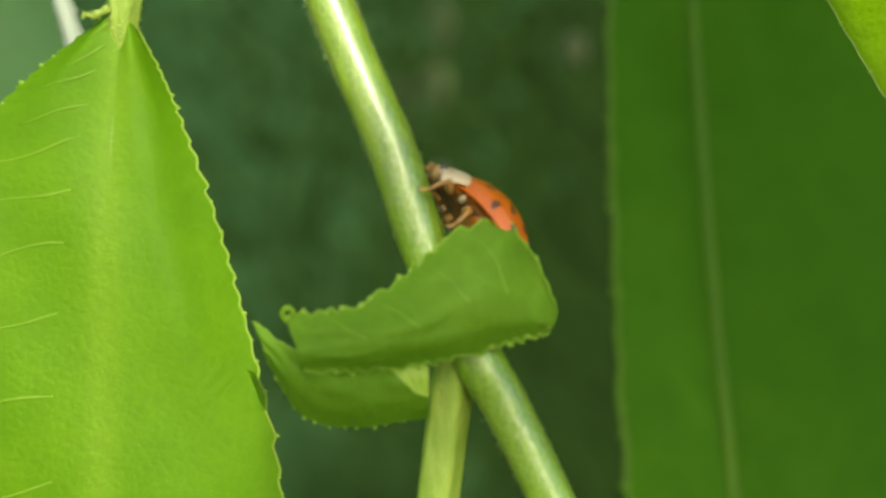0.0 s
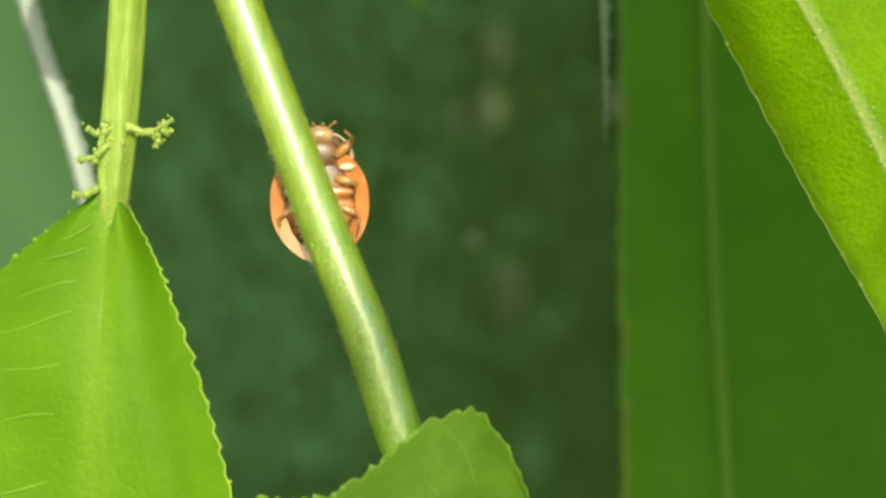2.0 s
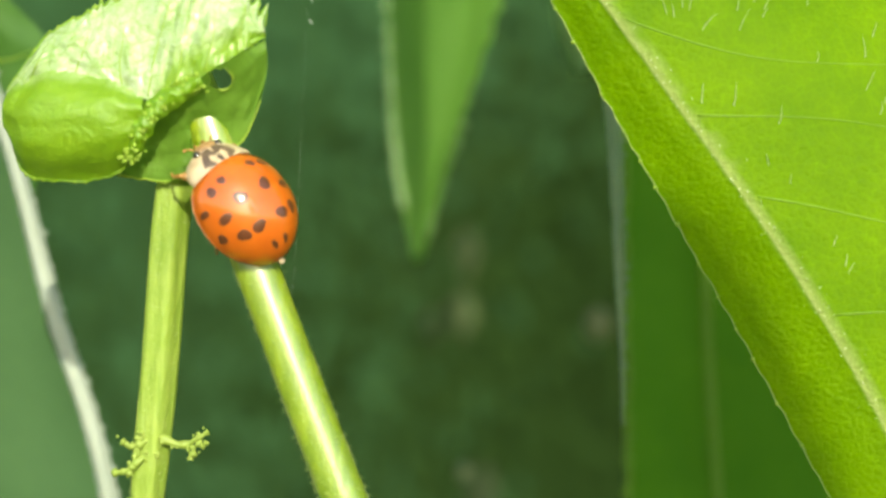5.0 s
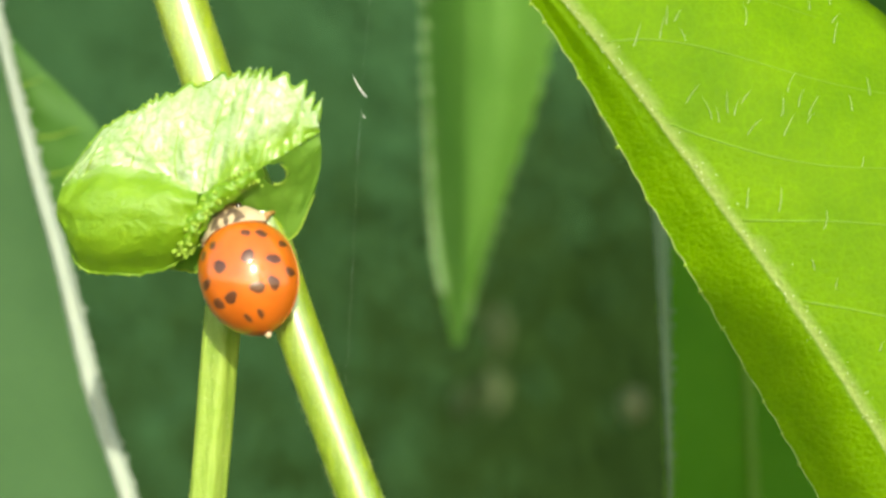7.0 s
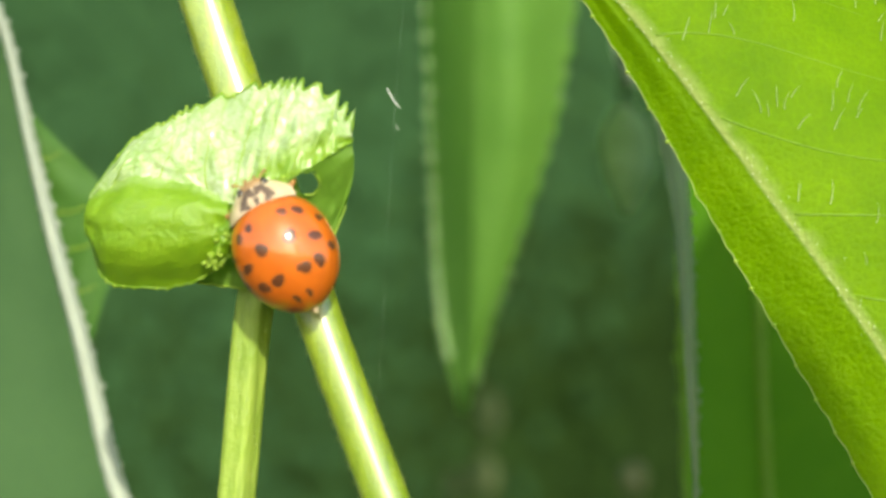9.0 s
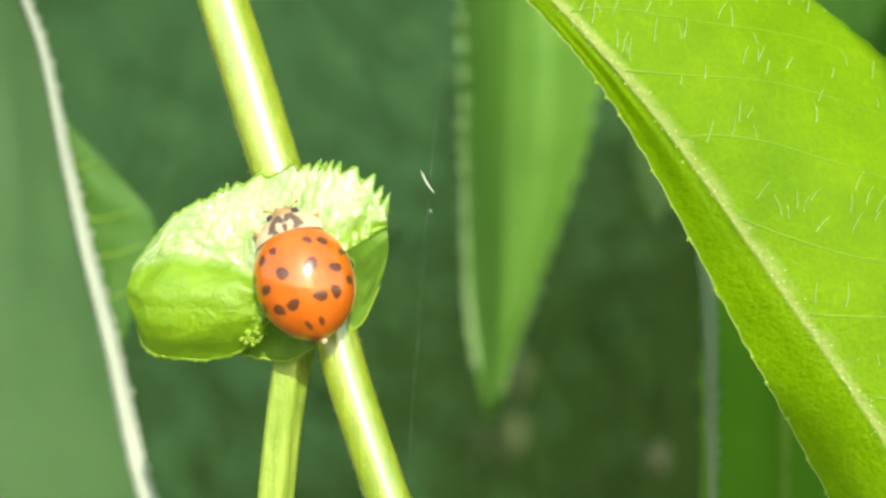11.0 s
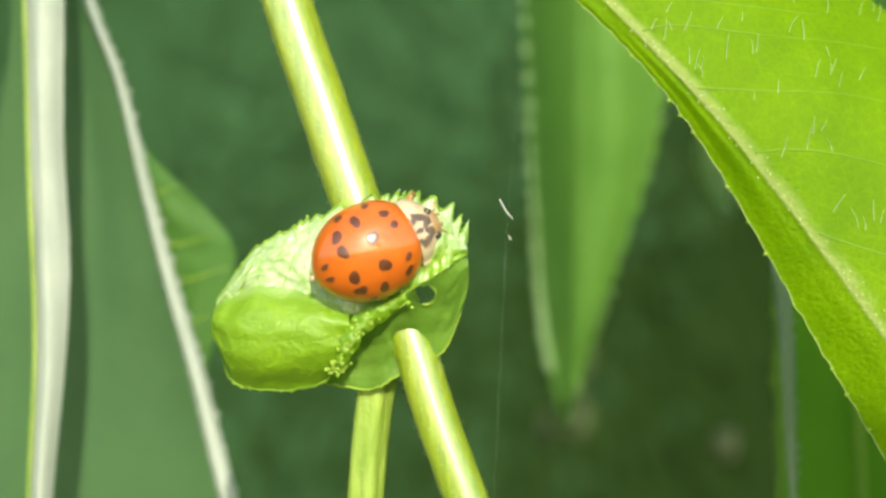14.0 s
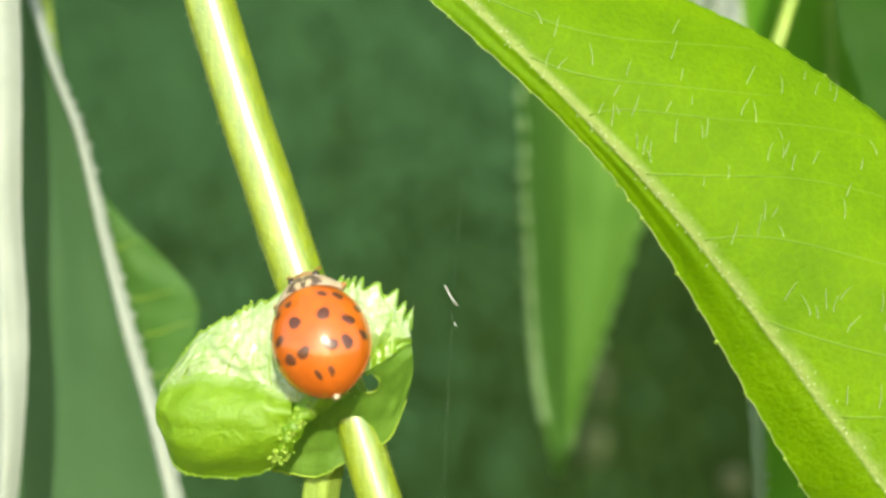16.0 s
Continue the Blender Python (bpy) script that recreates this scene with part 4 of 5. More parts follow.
def build_far_leaves():
    """A pale leaf deep in the shrub."""
    pale = thing("rolled_leaf", "pale leaf turned over deep behind the bright one", "leaf", "leaves round the shoot")
    a = [(22.2, 72, 14.6), (20.6, 72, 12), (20.9, 72, 8), (22.4, 72, 4.2)]
    b = [(22.8, 72, 14.8), (25.0, 72, 12.4), (25.2, 72, 8.4), (23.2, 72, 4)]
    m = [tuple((Vector(p) + Vector(w)) / 2 + Vector((0, -0.9, 0))) for p, w in zip(a, b)]
    q = sheet_of(a, m, b, (-0.2, -0.2), (9, 0.3), 0.3, 33)
    v, f = blade_data(q, 40, 10)
    finish("blade", v, f, leaf_rim, pale)
    tube("leaf_stalk", [(22.5, 71.5, 14.4), (22.6, 71, 34), (24, 54, 70), (26, 37.5, 86)], 0.25, leaf_dark, pale, "thin dark leaf stalk", 24, 8)


def build_shade_shoot():
    """An unseen taller shoot, added in front of the shrub only to shade the broad leaf."""
    shoot = thing("unseen_shade_shoot", "unseen tall shoot with broad leaves, added to shade the broad leaf", "plant")
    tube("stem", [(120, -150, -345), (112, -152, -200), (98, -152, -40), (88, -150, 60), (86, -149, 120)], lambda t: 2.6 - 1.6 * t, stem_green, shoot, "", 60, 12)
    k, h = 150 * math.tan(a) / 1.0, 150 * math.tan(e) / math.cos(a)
    # leaf outlines follow the sun's rays to the areas that they must shade
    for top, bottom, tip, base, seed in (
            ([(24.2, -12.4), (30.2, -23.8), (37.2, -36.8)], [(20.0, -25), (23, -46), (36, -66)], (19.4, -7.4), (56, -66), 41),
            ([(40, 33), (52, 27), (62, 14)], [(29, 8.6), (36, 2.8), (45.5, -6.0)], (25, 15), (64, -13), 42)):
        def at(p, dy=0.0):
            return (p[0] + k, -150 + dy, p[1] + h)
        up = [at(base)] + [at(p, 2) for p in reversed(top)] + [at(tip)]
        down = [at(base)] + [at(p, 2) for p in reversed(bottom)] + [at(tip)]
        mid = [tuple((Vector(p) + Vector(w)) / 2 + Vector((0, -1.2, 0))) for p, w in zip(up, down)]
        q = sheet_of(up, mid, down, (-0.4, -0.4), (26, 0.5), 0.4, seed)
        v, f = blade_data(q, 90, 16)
        blade = finish("leaf", v, f, leaf_deep, shoot, "unseen broad leaf added to cast shade")
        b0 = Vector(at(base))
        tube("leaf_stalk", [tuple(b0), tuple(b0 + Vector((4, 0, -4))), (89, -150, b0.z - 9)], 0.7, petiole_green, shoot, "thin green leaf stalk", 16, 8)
    # an unseen feathery leaf on the same stem, added to shade the lower node
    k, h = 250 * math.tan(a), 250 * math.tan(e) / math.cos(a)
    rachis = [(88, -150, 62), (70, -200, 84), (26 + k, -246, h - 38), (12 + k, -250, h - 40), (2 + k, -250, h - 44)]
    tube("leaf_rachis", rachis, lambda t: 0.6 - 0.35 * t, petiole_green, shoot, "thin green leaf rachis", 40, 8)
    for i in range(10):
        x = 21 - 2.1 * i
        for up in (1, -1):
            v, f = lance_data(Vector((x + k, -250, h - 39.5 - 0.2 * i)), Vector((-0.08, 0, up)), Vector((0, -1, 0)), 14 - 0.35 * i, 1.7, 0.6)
            finish("leaflet", v, f, leaf_deep, shoot, "unseen narrow leaflet added to cast shade")


def build_branch():
    """The arching shrub branch above, from which the neighbouring leaves hang."""
    b = thing("shrub_branch", "brown arching shrub branch from which the leaves hang", "branch")
    tube("limb", [(150, 70, -350), (140, 60, -150), (115, 48, 20), (70, 40, 74), (20, 36, 86), (-30, 32, 82), (-75, 30, 60)], lambda t: 3.2 - 2.2 * t, dry_brown, b, "", 80, 12, 0.03)
    return b


def hang(leaf, points, radius=0.7):
    tube("leaf_stalk", points, radius, petiole_green, leaf, "thin green leaf stalk", 24, 8)


build_branch()
plant = build_plant()
build_glands(plant)
build_hanging_leaf(plant)
build_upper_curl(plant)
build_lower_curl(plant)
right_leaf = build_right_leaf()
middle_leaf = build_middle_leaf()
left_leaf = build_left_leaf()
white_leaf = build_white_leaf()
lobe_leaf = build_lobe_leaf()
shade_leaf = build_shade_leaf()
pale_strip = build_pale_strip()
build_top_leaf()
build_back_leaf()
build_far_leaves()
build_shade_shoot()
hang(right_leaf, [(-3.2, 0.1, 23.7), (-7, 3, 32), (-9, 16, 60), (-8, 34, 85)])
hang(middle_leaf, [(9, 60, 41.5), (9, 58, 56), (12, 46, 76), (16, 37, 86)])
hang(left_leaf, [(-31, 24, 28.5), (-32, 25, 44), (-35, 29, 66), (-38, 32, 80)])
hang(white_leaf, [(-27.8, 14.6, 29.5), (-28, 17, 44), (-31, 25, 66), (-34, 32, 81)])
hang(lobe_leaf, [(-25.4, 27.4, 8.4), (-28, 29, 22), (-31, 31, 48), (-34, 32, 81)], 0.45)
hang(shade_leaf, [(30, 48.6, 29.5), (31, 48, 46), (34, 42, 68), (36, 37, 85)], 0.9)
hang(pale_strip, [(18.4, 19.6, 9.3), (22, 21, 18), (29, 27, 44), (30, 36, 86)], 0.5)


# ---- the lady beetle; its own axes: x right, y towards the head, z up; origin at the middle of the body ----
def dome(u, v, lift=0.0):
    """A point of the wing cases in mm: u across (-1 to 1), v along (-1 rear to 1 front)."""
    v = max(-1.0, min(1.0, v))
    if v > 0:
        half = 2.74 * max(0.0, 1 - v ** 2.5) ** 0.5
    else:
        half = 2.74 * max(0.0, 1 - abs(v) ** 2.0) ** 0.58
    top = 2.5 * max(0.0, 1 - abs(v * (0.92 if v > 0 else 1.0)) ** 2.0) ** 0.52
    r = max(0.0, 1 - abs(u) ** 2.0) ** 0.5
    p = Vector((half * u, 3.26 * v - 0.50, top * r - 1.05))
    n = Vector((p.x / 2.74 ** 2, (p.y + 0.50) / 3.26 ** 2, (p.z + 1.05) / 2.5 ** 2 + 0.02)).normalized()
    return p + n * lift


def elytron(beetle, sign):
    nu, nv, verts, faces = 22, 44, [], []
    for lift in (0.0, -0.14):
        for i in range(nv + 1):
            for j in range(nu + 1):
                v = math.sin((i / nv - 0.5) * math.pi)
                u = sign * (0.999 * math.sin(j / nu * math.pi / 2) if j else -0.07)
                verts.append(dome(u, v, lift - (0 if j else 0.004)) * MM)
    m = (nv + 1) * (nu + 1)
    for i in range(nv):
        for j in range(nu):
            k = i * (nu + 1) + j
            q = (k, k + 1, k + nu + 2, k + nu + 1)
            faces.append(q)
            faces.append(tuple(m + w for w in reversed(q)))
        k = i * (nu + 1) + nu
        faces.append((k, k + nu + 1, m + k + nu + 1, m + k))
    if sign < 0:
        faces = [tuple(reversed(q)) for q in faces]
    ob = finish("wing_case", verts, faces, elytra_red, beetle, "glossy orange-red wing case with dark spots")
    spots = [(0.42, 0.60, 0.27, 0.26), (0.70, 0.52, 0.27, 0.30), (0.30, 0.17, 0.42, 0.38), (0.72, 0.02, 0.32, 0.32), (0.31, -0.38, 0.46, 0.34),
             (0.64, -0.37, 0.32, 0.40), (0.93, 0.28, 0.14, 0.26), (0.92, -0.22, 0.16, 0.28), (0.22, -0.76, 0.30, 0.24)]
    rnd = random.Random(11 if sign > 0 else 12)
    for u, v, a, b in spots:
        a, b = 1.12 * a, 1.12 * b
        pts = [dome(sign * u, v, 0.012) * MM]
        n, rings = 14, 3
        phase, fs = rnd.uniform(0, 6), []
        for r in range(1, rings + 1):
            for k in range(n):
                an = 2 * math.pi * k / n
                w = r / rings * (1 + 0.14 * math.sin(2 * an + phase) + 0.07 * math.sin(3 * an + 2 * phase))
                pts.append(dome(max(-0.999, min(0.999, sign * u + a / 2.75 * math.cos(an) * w)), v + b / 3.35 * math.sin(an) * w, 0.012 if r < rings else -0.01) * MM)
        for k in range(n):
            fs.append((0, 1 + k, 1 + (k + 1) % n))
            for r in range(rings - 1):
                o = 1 + r * n
                fs.append((o + k, o + n + k, o + n + (k + 1) % n, o + (k + 1) % n))
        if sign < 0:
            fs = [tuple(reversed(q)) for q in fs]
        finish("spot", pts, fs, spot_black, ob, "dark brown-black spot")
    return ob


def shield(u, v, lift=0.0):
    """The fore-shield: u across, v from rear (0) to front (1)."""
    half = 1.95 - 0.50 * v ** 2.6
    p = Vector((half * u, 2.35 + 1.2 * v - 0.3 * u * u * (1 - v) - 0.42 * u ** 4 * v, 0.42 - 0.55 * v - 0.95 * abs(u) ** 2.4 - 0.35 * v * v))
    return p + Vector((0.25 * u, 0.25 * v, 0.93)) * lift


def build_beetle():
    beetle = thing("lady_beetle", "orange-red lady beetle with dark spots and a cream fore-shield", "beetle")
    elytron(beetle, 1)
    elytron(beetle, -1)
    v, f = ellipsoid_data((0, -0.5, -0.95), (1.95, 2.7, 0.45))
    abdomen = finish("abdomen", v, f, belly_brown, beetle, "orange-brown underside")
    for k in range(5):
        y, w = 0.2 - 0.68 * k, (2.02, 2.0, 1.85, 1.55, 1.05)[k]
        v, f = ellipsoid_data((0, y, -1.22 + 0.05 * k), (w, 0.46, 0.28), 20, 10)
        finish("belly_plate", v, f, belly_orange, abdomen, "orange belly plate")
    rim, faces = [], []
    for i in range(48):
        an = 2 * math.pi * i / 48
        sv, su = math.sin(an), math.cos(an)
        for k, dz in ((1.0, 0.02), (0.72, -0.12)):
            p = dome(0.999 if su > 0 else -0.999, sv)
            rim.append(Vector((p.x * k, (p.y + 0.50) * k - 0.50, -1.07 - dz * 0.8 - 0.05)) * MM)
    for i in range(48):
        q = (i + 1) % 48
        faces.append((2 * i, 2 * q, 2 * q + 1, 2 * i + 1))
    finish("underside_rim", rim, faces, belly_orange, beetle, "orange underside of the wing cases")
    v, f = ellipsoid_data((0, 2.2, -0.75), (1.35, 1.1, 0.55))
    finish("thorax", v, f, belly_brown, beetle, "dark brown thorax")
    # fore-shield
    n, verts, faces = 20, [], []
    for lift in (0.0, -0.5):
        for i in range(n + 1):
            for j in range(n + 1):
                verts.append(shield(-1 + 2 * i / n, j / n, lift * (1 - 0.6 * abs(-1 + 2 * i / n))) * MM)
    m = (n + 1) ** 2
    for i in range(n):
        for j in range(n):
            k = i * (n + 1) + j
            q = (k, k + n + 1, k + n + 2, k + 1)
            faces += [q, tuple(m + w for w in reversed(q))]
        for k, s in ((i, 1), (n * (n + 1) + i, 1)):
            faces.append((k, k + 1, m + k + 1, m + k))
        for k in (i * (n + 1), i * (n + 1) + n):
            faces.append((k, k + n + 1, m + k + n + 1, m + k))
    fore = finish("fore_shield", verts, faces, shell_cream, beetle, "cream fore-shield with a dark M mark")
    for u0, v0, a, b, lean in ((-0.36, 0.50, 0.13, 0.42, 0.55), (0.36, 0.50, 0.13, 0.42, -0.55), (-0.15, 0.72, 0.15, 0.26, -0.6), (0.15, 0.72, 0.15, 0.26, 0.6), (0.0, 0.22, 0.08, 0.22, 0.0), (-0.30, 0.12, 0.10, 0.12, 0), (0.30, 0.12, 0.10, 0.12, 0)):
        pts, fs, n = [shield(u0, v0, 0.02) * MM], [], 14
        for r in (0.55, 1.0):
            for k in range(n):
                an = 2 * math.pi * k / n
                w = r * (1 + 0.15 * math.sin(3 * an + 9 * u0))
                dv = b * math.sin(an) * w
                pts.append(shield(u0 + a * math.cos(an) * w + lean * dv * 0.4, min(max(v0 + dv, 0.0), 1.0), 0.02 if r < 1 else 0.0) * MM)
        for k in range(n):
            q = (k + 1) % n
            fs += [(0, 1 + k, 1 + q), (1 + k, 1 + n + k, 1 + n + q, 1 + q)]
        finish("mark", pts, fs, mark_brown, fore, "dark brown mark")
    # head
    v, f = ellipsoid_data((0, 3.36, -0.85), (0.88, 0.56, 0.50))
    head = finish("head", v, f, head_amber, beetle, "amber-brown head")
    for s in (-1, 1):
        v, f = ellipsoid_data((0.70 * s, 3.42, -0.66), (0.24, 0.30, 0.27), 12, 8)
        finish("eye", v, f, chitin_dark, head, "black compound eye")
        tube("antenna", [(0.4 * s, 3.6, -0.95), (0.65 * s, 3.9, -0.95), (0.85 * s, 4.05, -1.1), (0.95 * s, 4.1, -1.25)], lambda t: 0.05 + 0.05 * (t > 0.75), chitin_amber, head, "short clubbed antenna", 12, 6)
        tube("palp", [(0.2 * s, 3.7, -0.95), (0.3 * s, 3.95, -1.1), (0.25 * s, 4.05, -1.3)], 0.08, chitin_amber, head, "", 8, 6)
    v, f = ellipsoid_data((0, 3.65, -0.85), (0.38, 0.18, 0.24), 12, 8)
    finish("forehead_mark", v, f, chitin_dark, head, "dark face mark")
    legs = []
    for s in (-1, 1):
        v, f = ellipsoid_data((1.55 * s, 1.62, -1.2), (0.48, 0.22, 0.16), 12, 8)
        finish("side_plate", v, f, shell_cream, beetle, "cream plate beside the middle leg")
        for y0, y1 in ((2.2, 3.1), (1.0, 0.9), (-0.4, -1.5)):
            root = Vector((0.9 * s, y0, -1.2)) * MM
            d = y1 - y0
            v, f = tube_data([(0, 0, 0), (0.5 * s, 0.35 * d, -0.1), (1.0 * s, 0.7 * d, -0.15)], lambda t: 0.17 + 0.12 * math.sin(3 * t), 8, 8)
            v2, f2 = tube_data([(1.0 * s, 0.7 * d, -0.15), (1.18 * s, 0.92 * d, -0.7), (1.1 * s, 1.05 * d, -1.25)], lambda t: 0.14 - 0.05 * t, 8, 8)
            v3, f3 = tube_data([(1.1 * s, 1.05 * d, -1.25), (1.05 * s, 1.15 * d, -1.5), (0.9 * s, 1.25 * d + 0.2, -1.75)], 0.075, 6, 6)
            me = joined([(v, f), (v2, f2), (v3, f3)])
            data = finish("leg", me[0], me[1], chitin_amber)
            data.parent = beetle
            data.location = root
            data["label"] = "thin amber jointed leg"
            legs.append(data)
    v, f = ellipsoid_data((0.05, -3.8, -1.0), (0.2, 0.2, 0.15), 10, 8)
    finish("tail_tip", v, f, shell_cream, beetle, "pale abdomen tip")
    return beetle, legs


beetle, beetle_legs = build_beetle()
beetle.scale = (0.955, 0.955, 0.955)


# ---- small things ----
def build_thread():
    web = thing("spider_thread", "faint spider thread with white specks", "thread")
    tube("thread", [(2.6, -2, 9), (2.1, -2, 3), (1.8, -2, -2), (1.3, -2, -12), (0.8, -2, -16)], 0.001, silk_white, web, "", 40, 5)
    tube("speck", [(1.6, -2, 2.9), (1.9, -2, 2.3), (2.3, -2, 1.8)], lambda t: 0.013 + 0.009 * math.sin(3 * t), silk_white, web, "white speck", 8, 6)
    tube("speck", [(2.1, -2, 0.9), (2.2, -2, 0.7)], 0.02, silk_white, web, "white speck", 4, 6)


def build_bokeh_spots():
    # added pale balls that blur into the faint bokeh highlights
    for x, y, z, r, blob in ((12.6, 95, -35.8, 0.9, blob_grey), (29.6, 124, -21.9, 2.0, dry_brown)):
        ob = thing("bokeh_spot", "small pale ball deep in the shrub, added to blur into a bokeh highlight", "bud", "withered buds", at=(x, y, z))
        v, f = ellipsoid_data((0, 0, 0), (r * 0.8, r * 0.8, r), 14, 10)
        v = [p * (1 + 0.12 * noise.noise(p * 900)) for p in v]
        finish("blob", v, f, blob, ob)
        tube("twig", [(0, 0, r * 0.8), (0.4, 0.5, r + 2), (0.2, 1, r + 9)], 0.16, leaf_dark, ob, "", 12, 6)


def build_dead_twig():
    """A dead twig with withered leaves, deep in the shrub."""
    ob = thing("dead_twig", "dead brown twig with withered curled leaves deep in the shrub", "twig")
    tube("stalk", [(18, 130, 90), (17, 190, 40), (15.6, 200, 0), (15, 200, -28), (18.5, 202, -60), (19, 204, -75)], lambda t: 0.28 - 0.15 * t, leaf_dark, ob, "thin brown stalk", 60, 8)
    for n, (x, z, h, w) in enumerate(((15.6, -14.5, 4.5, 1.7), (14.8, -24.5, 4.0, 2.1), (18.2, -54, 6.0, 2.3), (10.0, -26, 3.0, 1.3))):
        up = [(x - w, 200, z + h * 0.4), (x - w * 0.9, 200, z), (x - 0.3, 200.5, z - h)]
        mid = [(x, 198.6, z + h), (x + 0.2, 198.2, z), (x, 200, z - h)]
        down = [(x + w, 200, z + h * 0.5), (x + w, 200, z - h * 0.2), (x + 0.3, 200.5, z - h)]
        q = sheet_of(up, mid, down, (-0.2, -0.2), (5, 0.4), 0.5, 60 + n)
        v, f = blade_data(q, 20, 10)
        finish("withered_leaf", v, f, dry_olive, ob, "withered brown leaf")


build_thread()
build_bokeh_spots()
build_dead_twig()


# ---- what moves ----
def beetle_pose(x, y, z, heading, roll, pitch=0):
    """Middle of the body in mm; heading: degrees from straight up, clockwise; roll: 0 shows its back, 90 turns the back to the right, 180 shows the belly; pitch: head tipped away."""
    h, r, p = radians(heading), radians(roll), radians(pitch)
    fwd = Vector((math.sin(h), 0, math.cos(h)))
    right = Vector((math.cos(h), 0, -math.sin(h)))
    up = Vector((0, -1, 0)) * math.cos(r) + right * math.sin(r)
    fwd, up = fwd * math.cos(p) - up * math.sin(p), up * math.cos(p) + fwd * math.sin(p)
    side = fwd.cross(up)
    m = Matrix((side, fwd, up)).transposed().to_4x4()
    return Matrix.Translation(Vector((x, y, z)) * MM) @ m


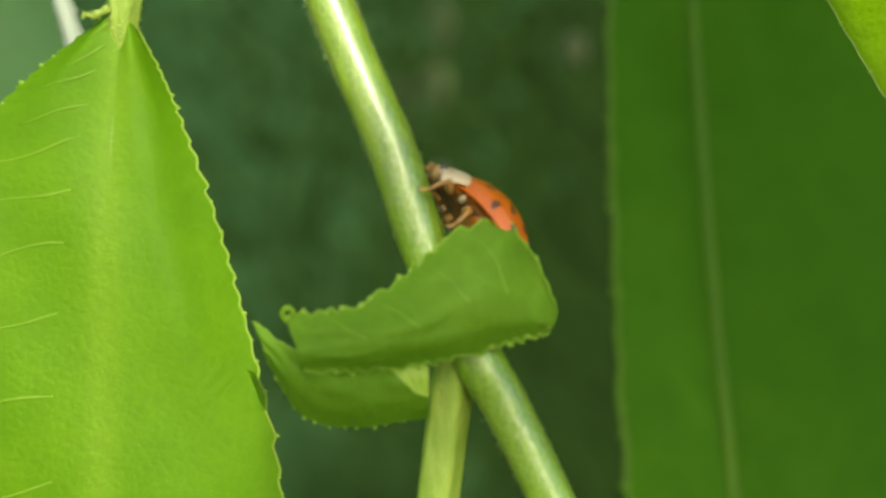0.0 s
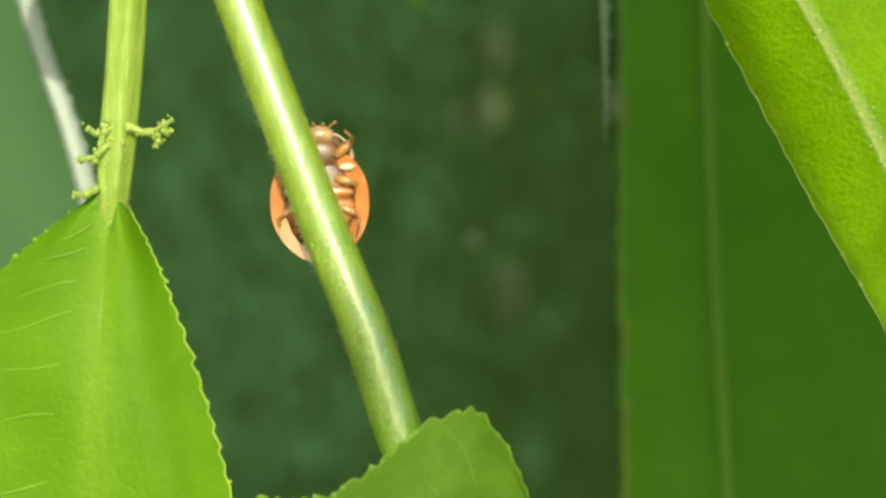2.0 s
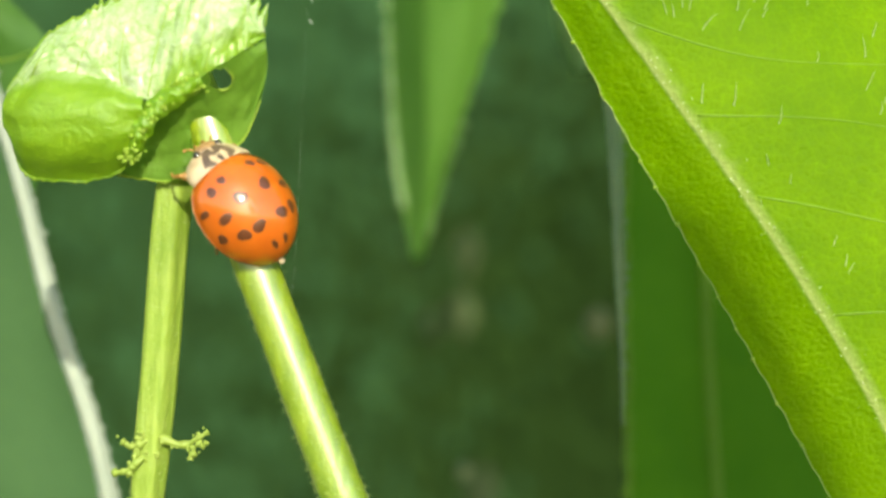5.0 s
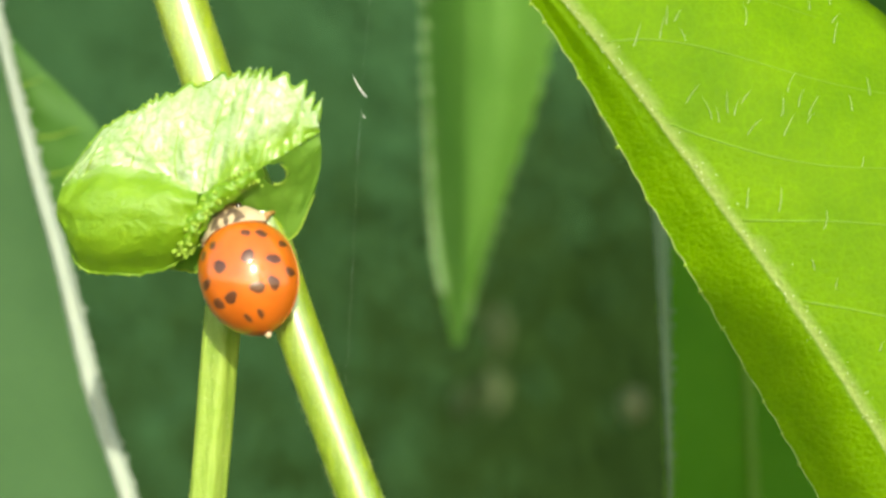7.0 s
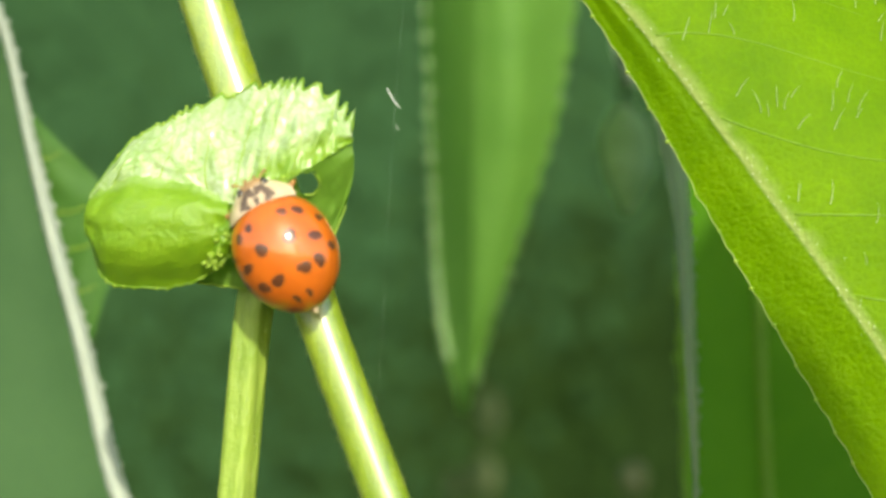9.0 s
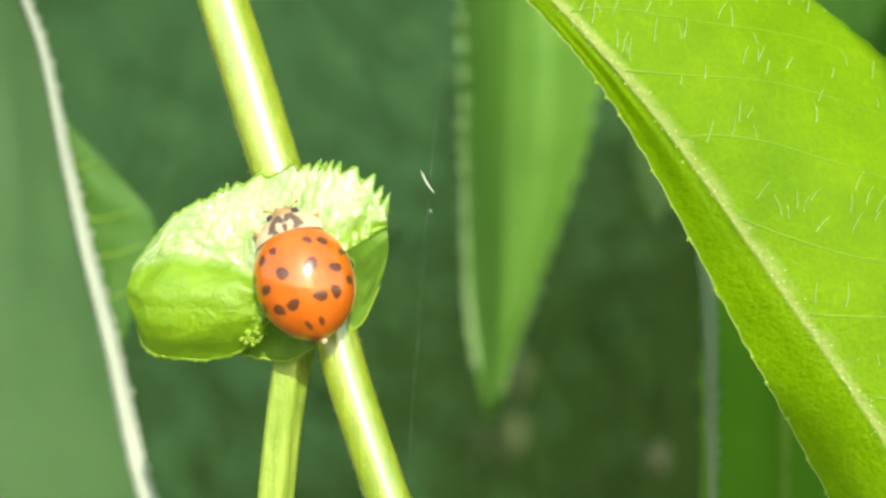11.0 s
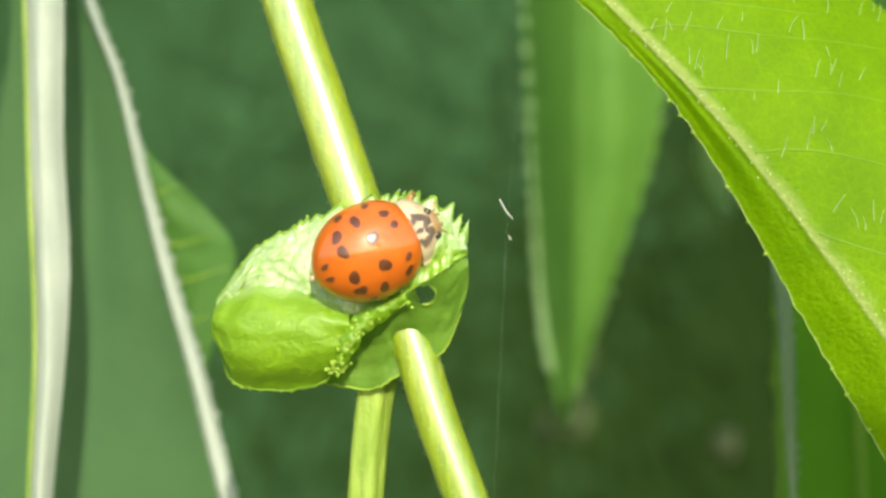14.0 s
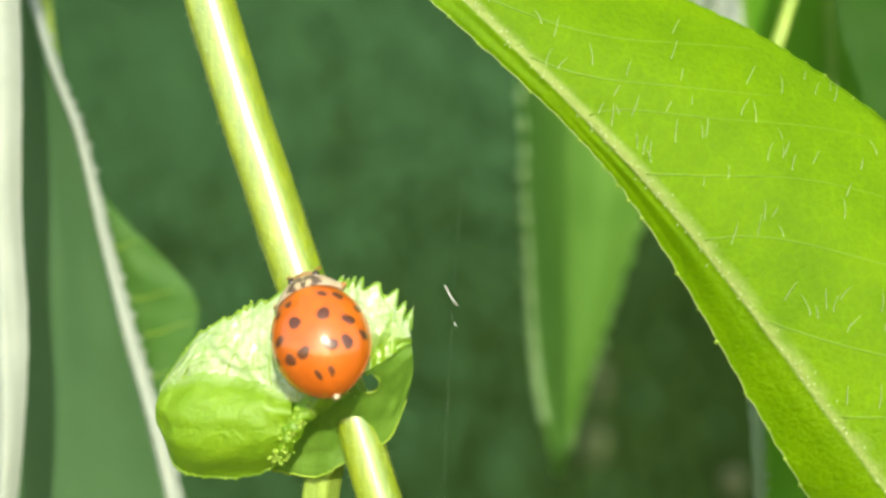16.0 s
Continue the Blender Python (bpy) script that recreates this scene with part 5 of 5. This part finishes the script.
def motions():
    BEETLE_ROWS = [
        (0, beetle_pose(12.0, -2.2, -35.5, -31, 112, 5)),
        (0.5, beetle_pose(11.2, -2.0, -33.7, -18, 114, 5)),
        (1, beetle_pose(9.8, -1.8, -31.7, -16, 114, 0)),
        (1.5, beetle_pose(6.9, 0.0, -29.5, 1, 172, 0)),
        (2, beetle_pose(4.4, 0.5, -24.9, -1, 182, 0)),
        (2.5, beetle_pose(3.8, 0.8, -20.9, 2, 165, 0)),
        (3, beetle_pose(2.7, -0.4, -14.5, -17, 108, 0)),
        (3.5, beetle_pose(2.2, -0.9, -11.3, -16, 92, 0)),
        (4, beetle_pose(1.75, -1.3, -9.8, -13, 83, 0)),
        (4.5, beetle_pose(0.6, -2.5, -9.1, -27, 50, 0)),
        (4.7, beetle_pose(-0.1, -2.9, -8.8, -33, 38, 0)),
        (6.8, beetle_pose(-4.1, -3.2, -7.2, -20, -8, 12)),
        (7, beetle_pose(-4.1, -3.4, -7.1, -21, -8, 14)),
        (7.5, beetle_pose(-3.4, -3.8, -7.1, -3, 5, 10)),
        (8, beetle_pose(-2.8, -4.4, -6.6, -12, 0, 5)),
        (8.5, beetle_pose(-3.3, -4.6, -6.5, -19, -3, 0)),
        (9, beetle_pose(-3.7, -4.6, -5.6, -27, -5, 0)),
        (9.5, beetle_pose(-4.2, -4.6, -4.2, -42, -5, 0)),
        (9.7, beetle_pose(-4.3, -4.6, -3.7, -45, -5, 0)),
        (11.8, beetle_pose(-5.1, -4.6, -1.6, -8, 0, 12)),
        (12, beetle_pose(-5.3, -4.6, -1.2, -19, 0, 12)),
        (12.5, beetle_pose(-5.3, -4.6, -1.2, -6, 0, 14)),
        (13, beetle_pose(-4.9, -4.6, -0.1, 13, 0, 20)),
        (13.5, beetle_pose(-4.9, -4.6, 0.3, 33, 5, 12)),
        (14, beetle_pose(-4.9, -4.6, 0.1, 66, 8, 5)),
        (14.5, beetle_pose(-4.5, -4.6, 0.2, 65, 8, 5)),
        (15, beetle_pose(-4.6, -4.6, 0.0, 29, 5, 14)),
        (15.5, beetle_pose(-4.9, -4.6, 0.3, 5, 0, 18)),
        (16, beetle_pose(-5.0, -4.6, 0.7, -18, 0, 26)),
    ]
    walk(beetle, BEETLE_ROWS)
    for i, leg in enumerate(beetle_legs):
        x, y, z = leg.location
        beat = 0.0 if i in (0, 2, 4) else math.pi
        walk(leg, [(k * 0.25, pose(x, y, z, 0, 0, 11 * math.sin(k * 2.1 + beat))) for k in range(65)])
    # the neighbouring leaves sway a little: seconds, across and up in mm
    sway = [(0, 0.3, 0), (0.5, 0, -0.1), (1, -0.1, 0), (1.5, 0.1, 0.1), (2, 0, 0.28), (2.5, 0, -0.2), (3, -0.06, -0.1), (3.5, 0.1, 0), (4, 0, 0),
            (4.5, -0.1, 0), (6.8, -0.46, -0.34), (7, -0.52, -0.55), (7.5, -0.7, -0.75), (8, -0.3, 0.2), (8.5, 0, 0.4), (9, 0.25, 0.43), (9.5, 0.15, -0.28),
            (9.7, -0.3, -0.9), (11.8, 0.2, 0.1), (12.5, 0.2, 0), (14.5, -0.1, 0), (16, -0.1, -0.1)]
    walk(right_leaf, [(t, pose(x * MM, 0, z * MM)) for t, x, z in sway])
    sway = [(0, 0, 0), (4.5, 0, 0.8), (7, 0, 0.7), (7.5, 1.0, 0.8), (8, 0, 0.3), (8.5, 0.4, -0.9), (9, -0.2, -0.2), (9.5, -0.7, 0.3), (12, 0, -1.0),
            (12.5, -0.7, -0.6), (13, 0, -0.8), (13.5, -0.5, 0.6), (14, 0, -0.8), (14.5, 0.6, -0.3), (15, -0.5, -0.8), (15.5, 0.3, 0), (16, 0.4, -0.9)]
    walk(middle_leaf, [(t, pose(x * MM, 0, z * MM)) for t, x, z in sway])
    sway = [(0, 0.5, 0), (3, 0.5, 0), (4.7, 0.6, 0), (7, 0.1, 0.8), (7.5, 0, 0.8), (8, 0.6, 0), (8.5, 0.3, -0.5), (9, 0.4, -1.9), (9.5, 1.3, -2.0), (9.7, 1.0, -1.4),
            (12, -0.4, 0), (12.5, 0.1, -0.7), (13, 0.2, -0.8), (13.5, 0.1, 0.3), (14, 0, -0.3), (14.5, -0.3, 1.2), (15, -0.1, 0), (15.5, -0.2, 0.7), (16, -0.3, 0.5)]
    walk(white_leaf, [(t, pose(x * MM, 0, 0)) for t, x in ((0, 0), (9.7, -1.0), (11.8, -1.6), (12, -1.4), (12.5, 0), (16, 0))])
    for leaf in (left_leaf, lobe_leaf):
        walk(leaf, [(t, pose(x * MM, 0, z * MM)) for t, x, z in sway])


motions()
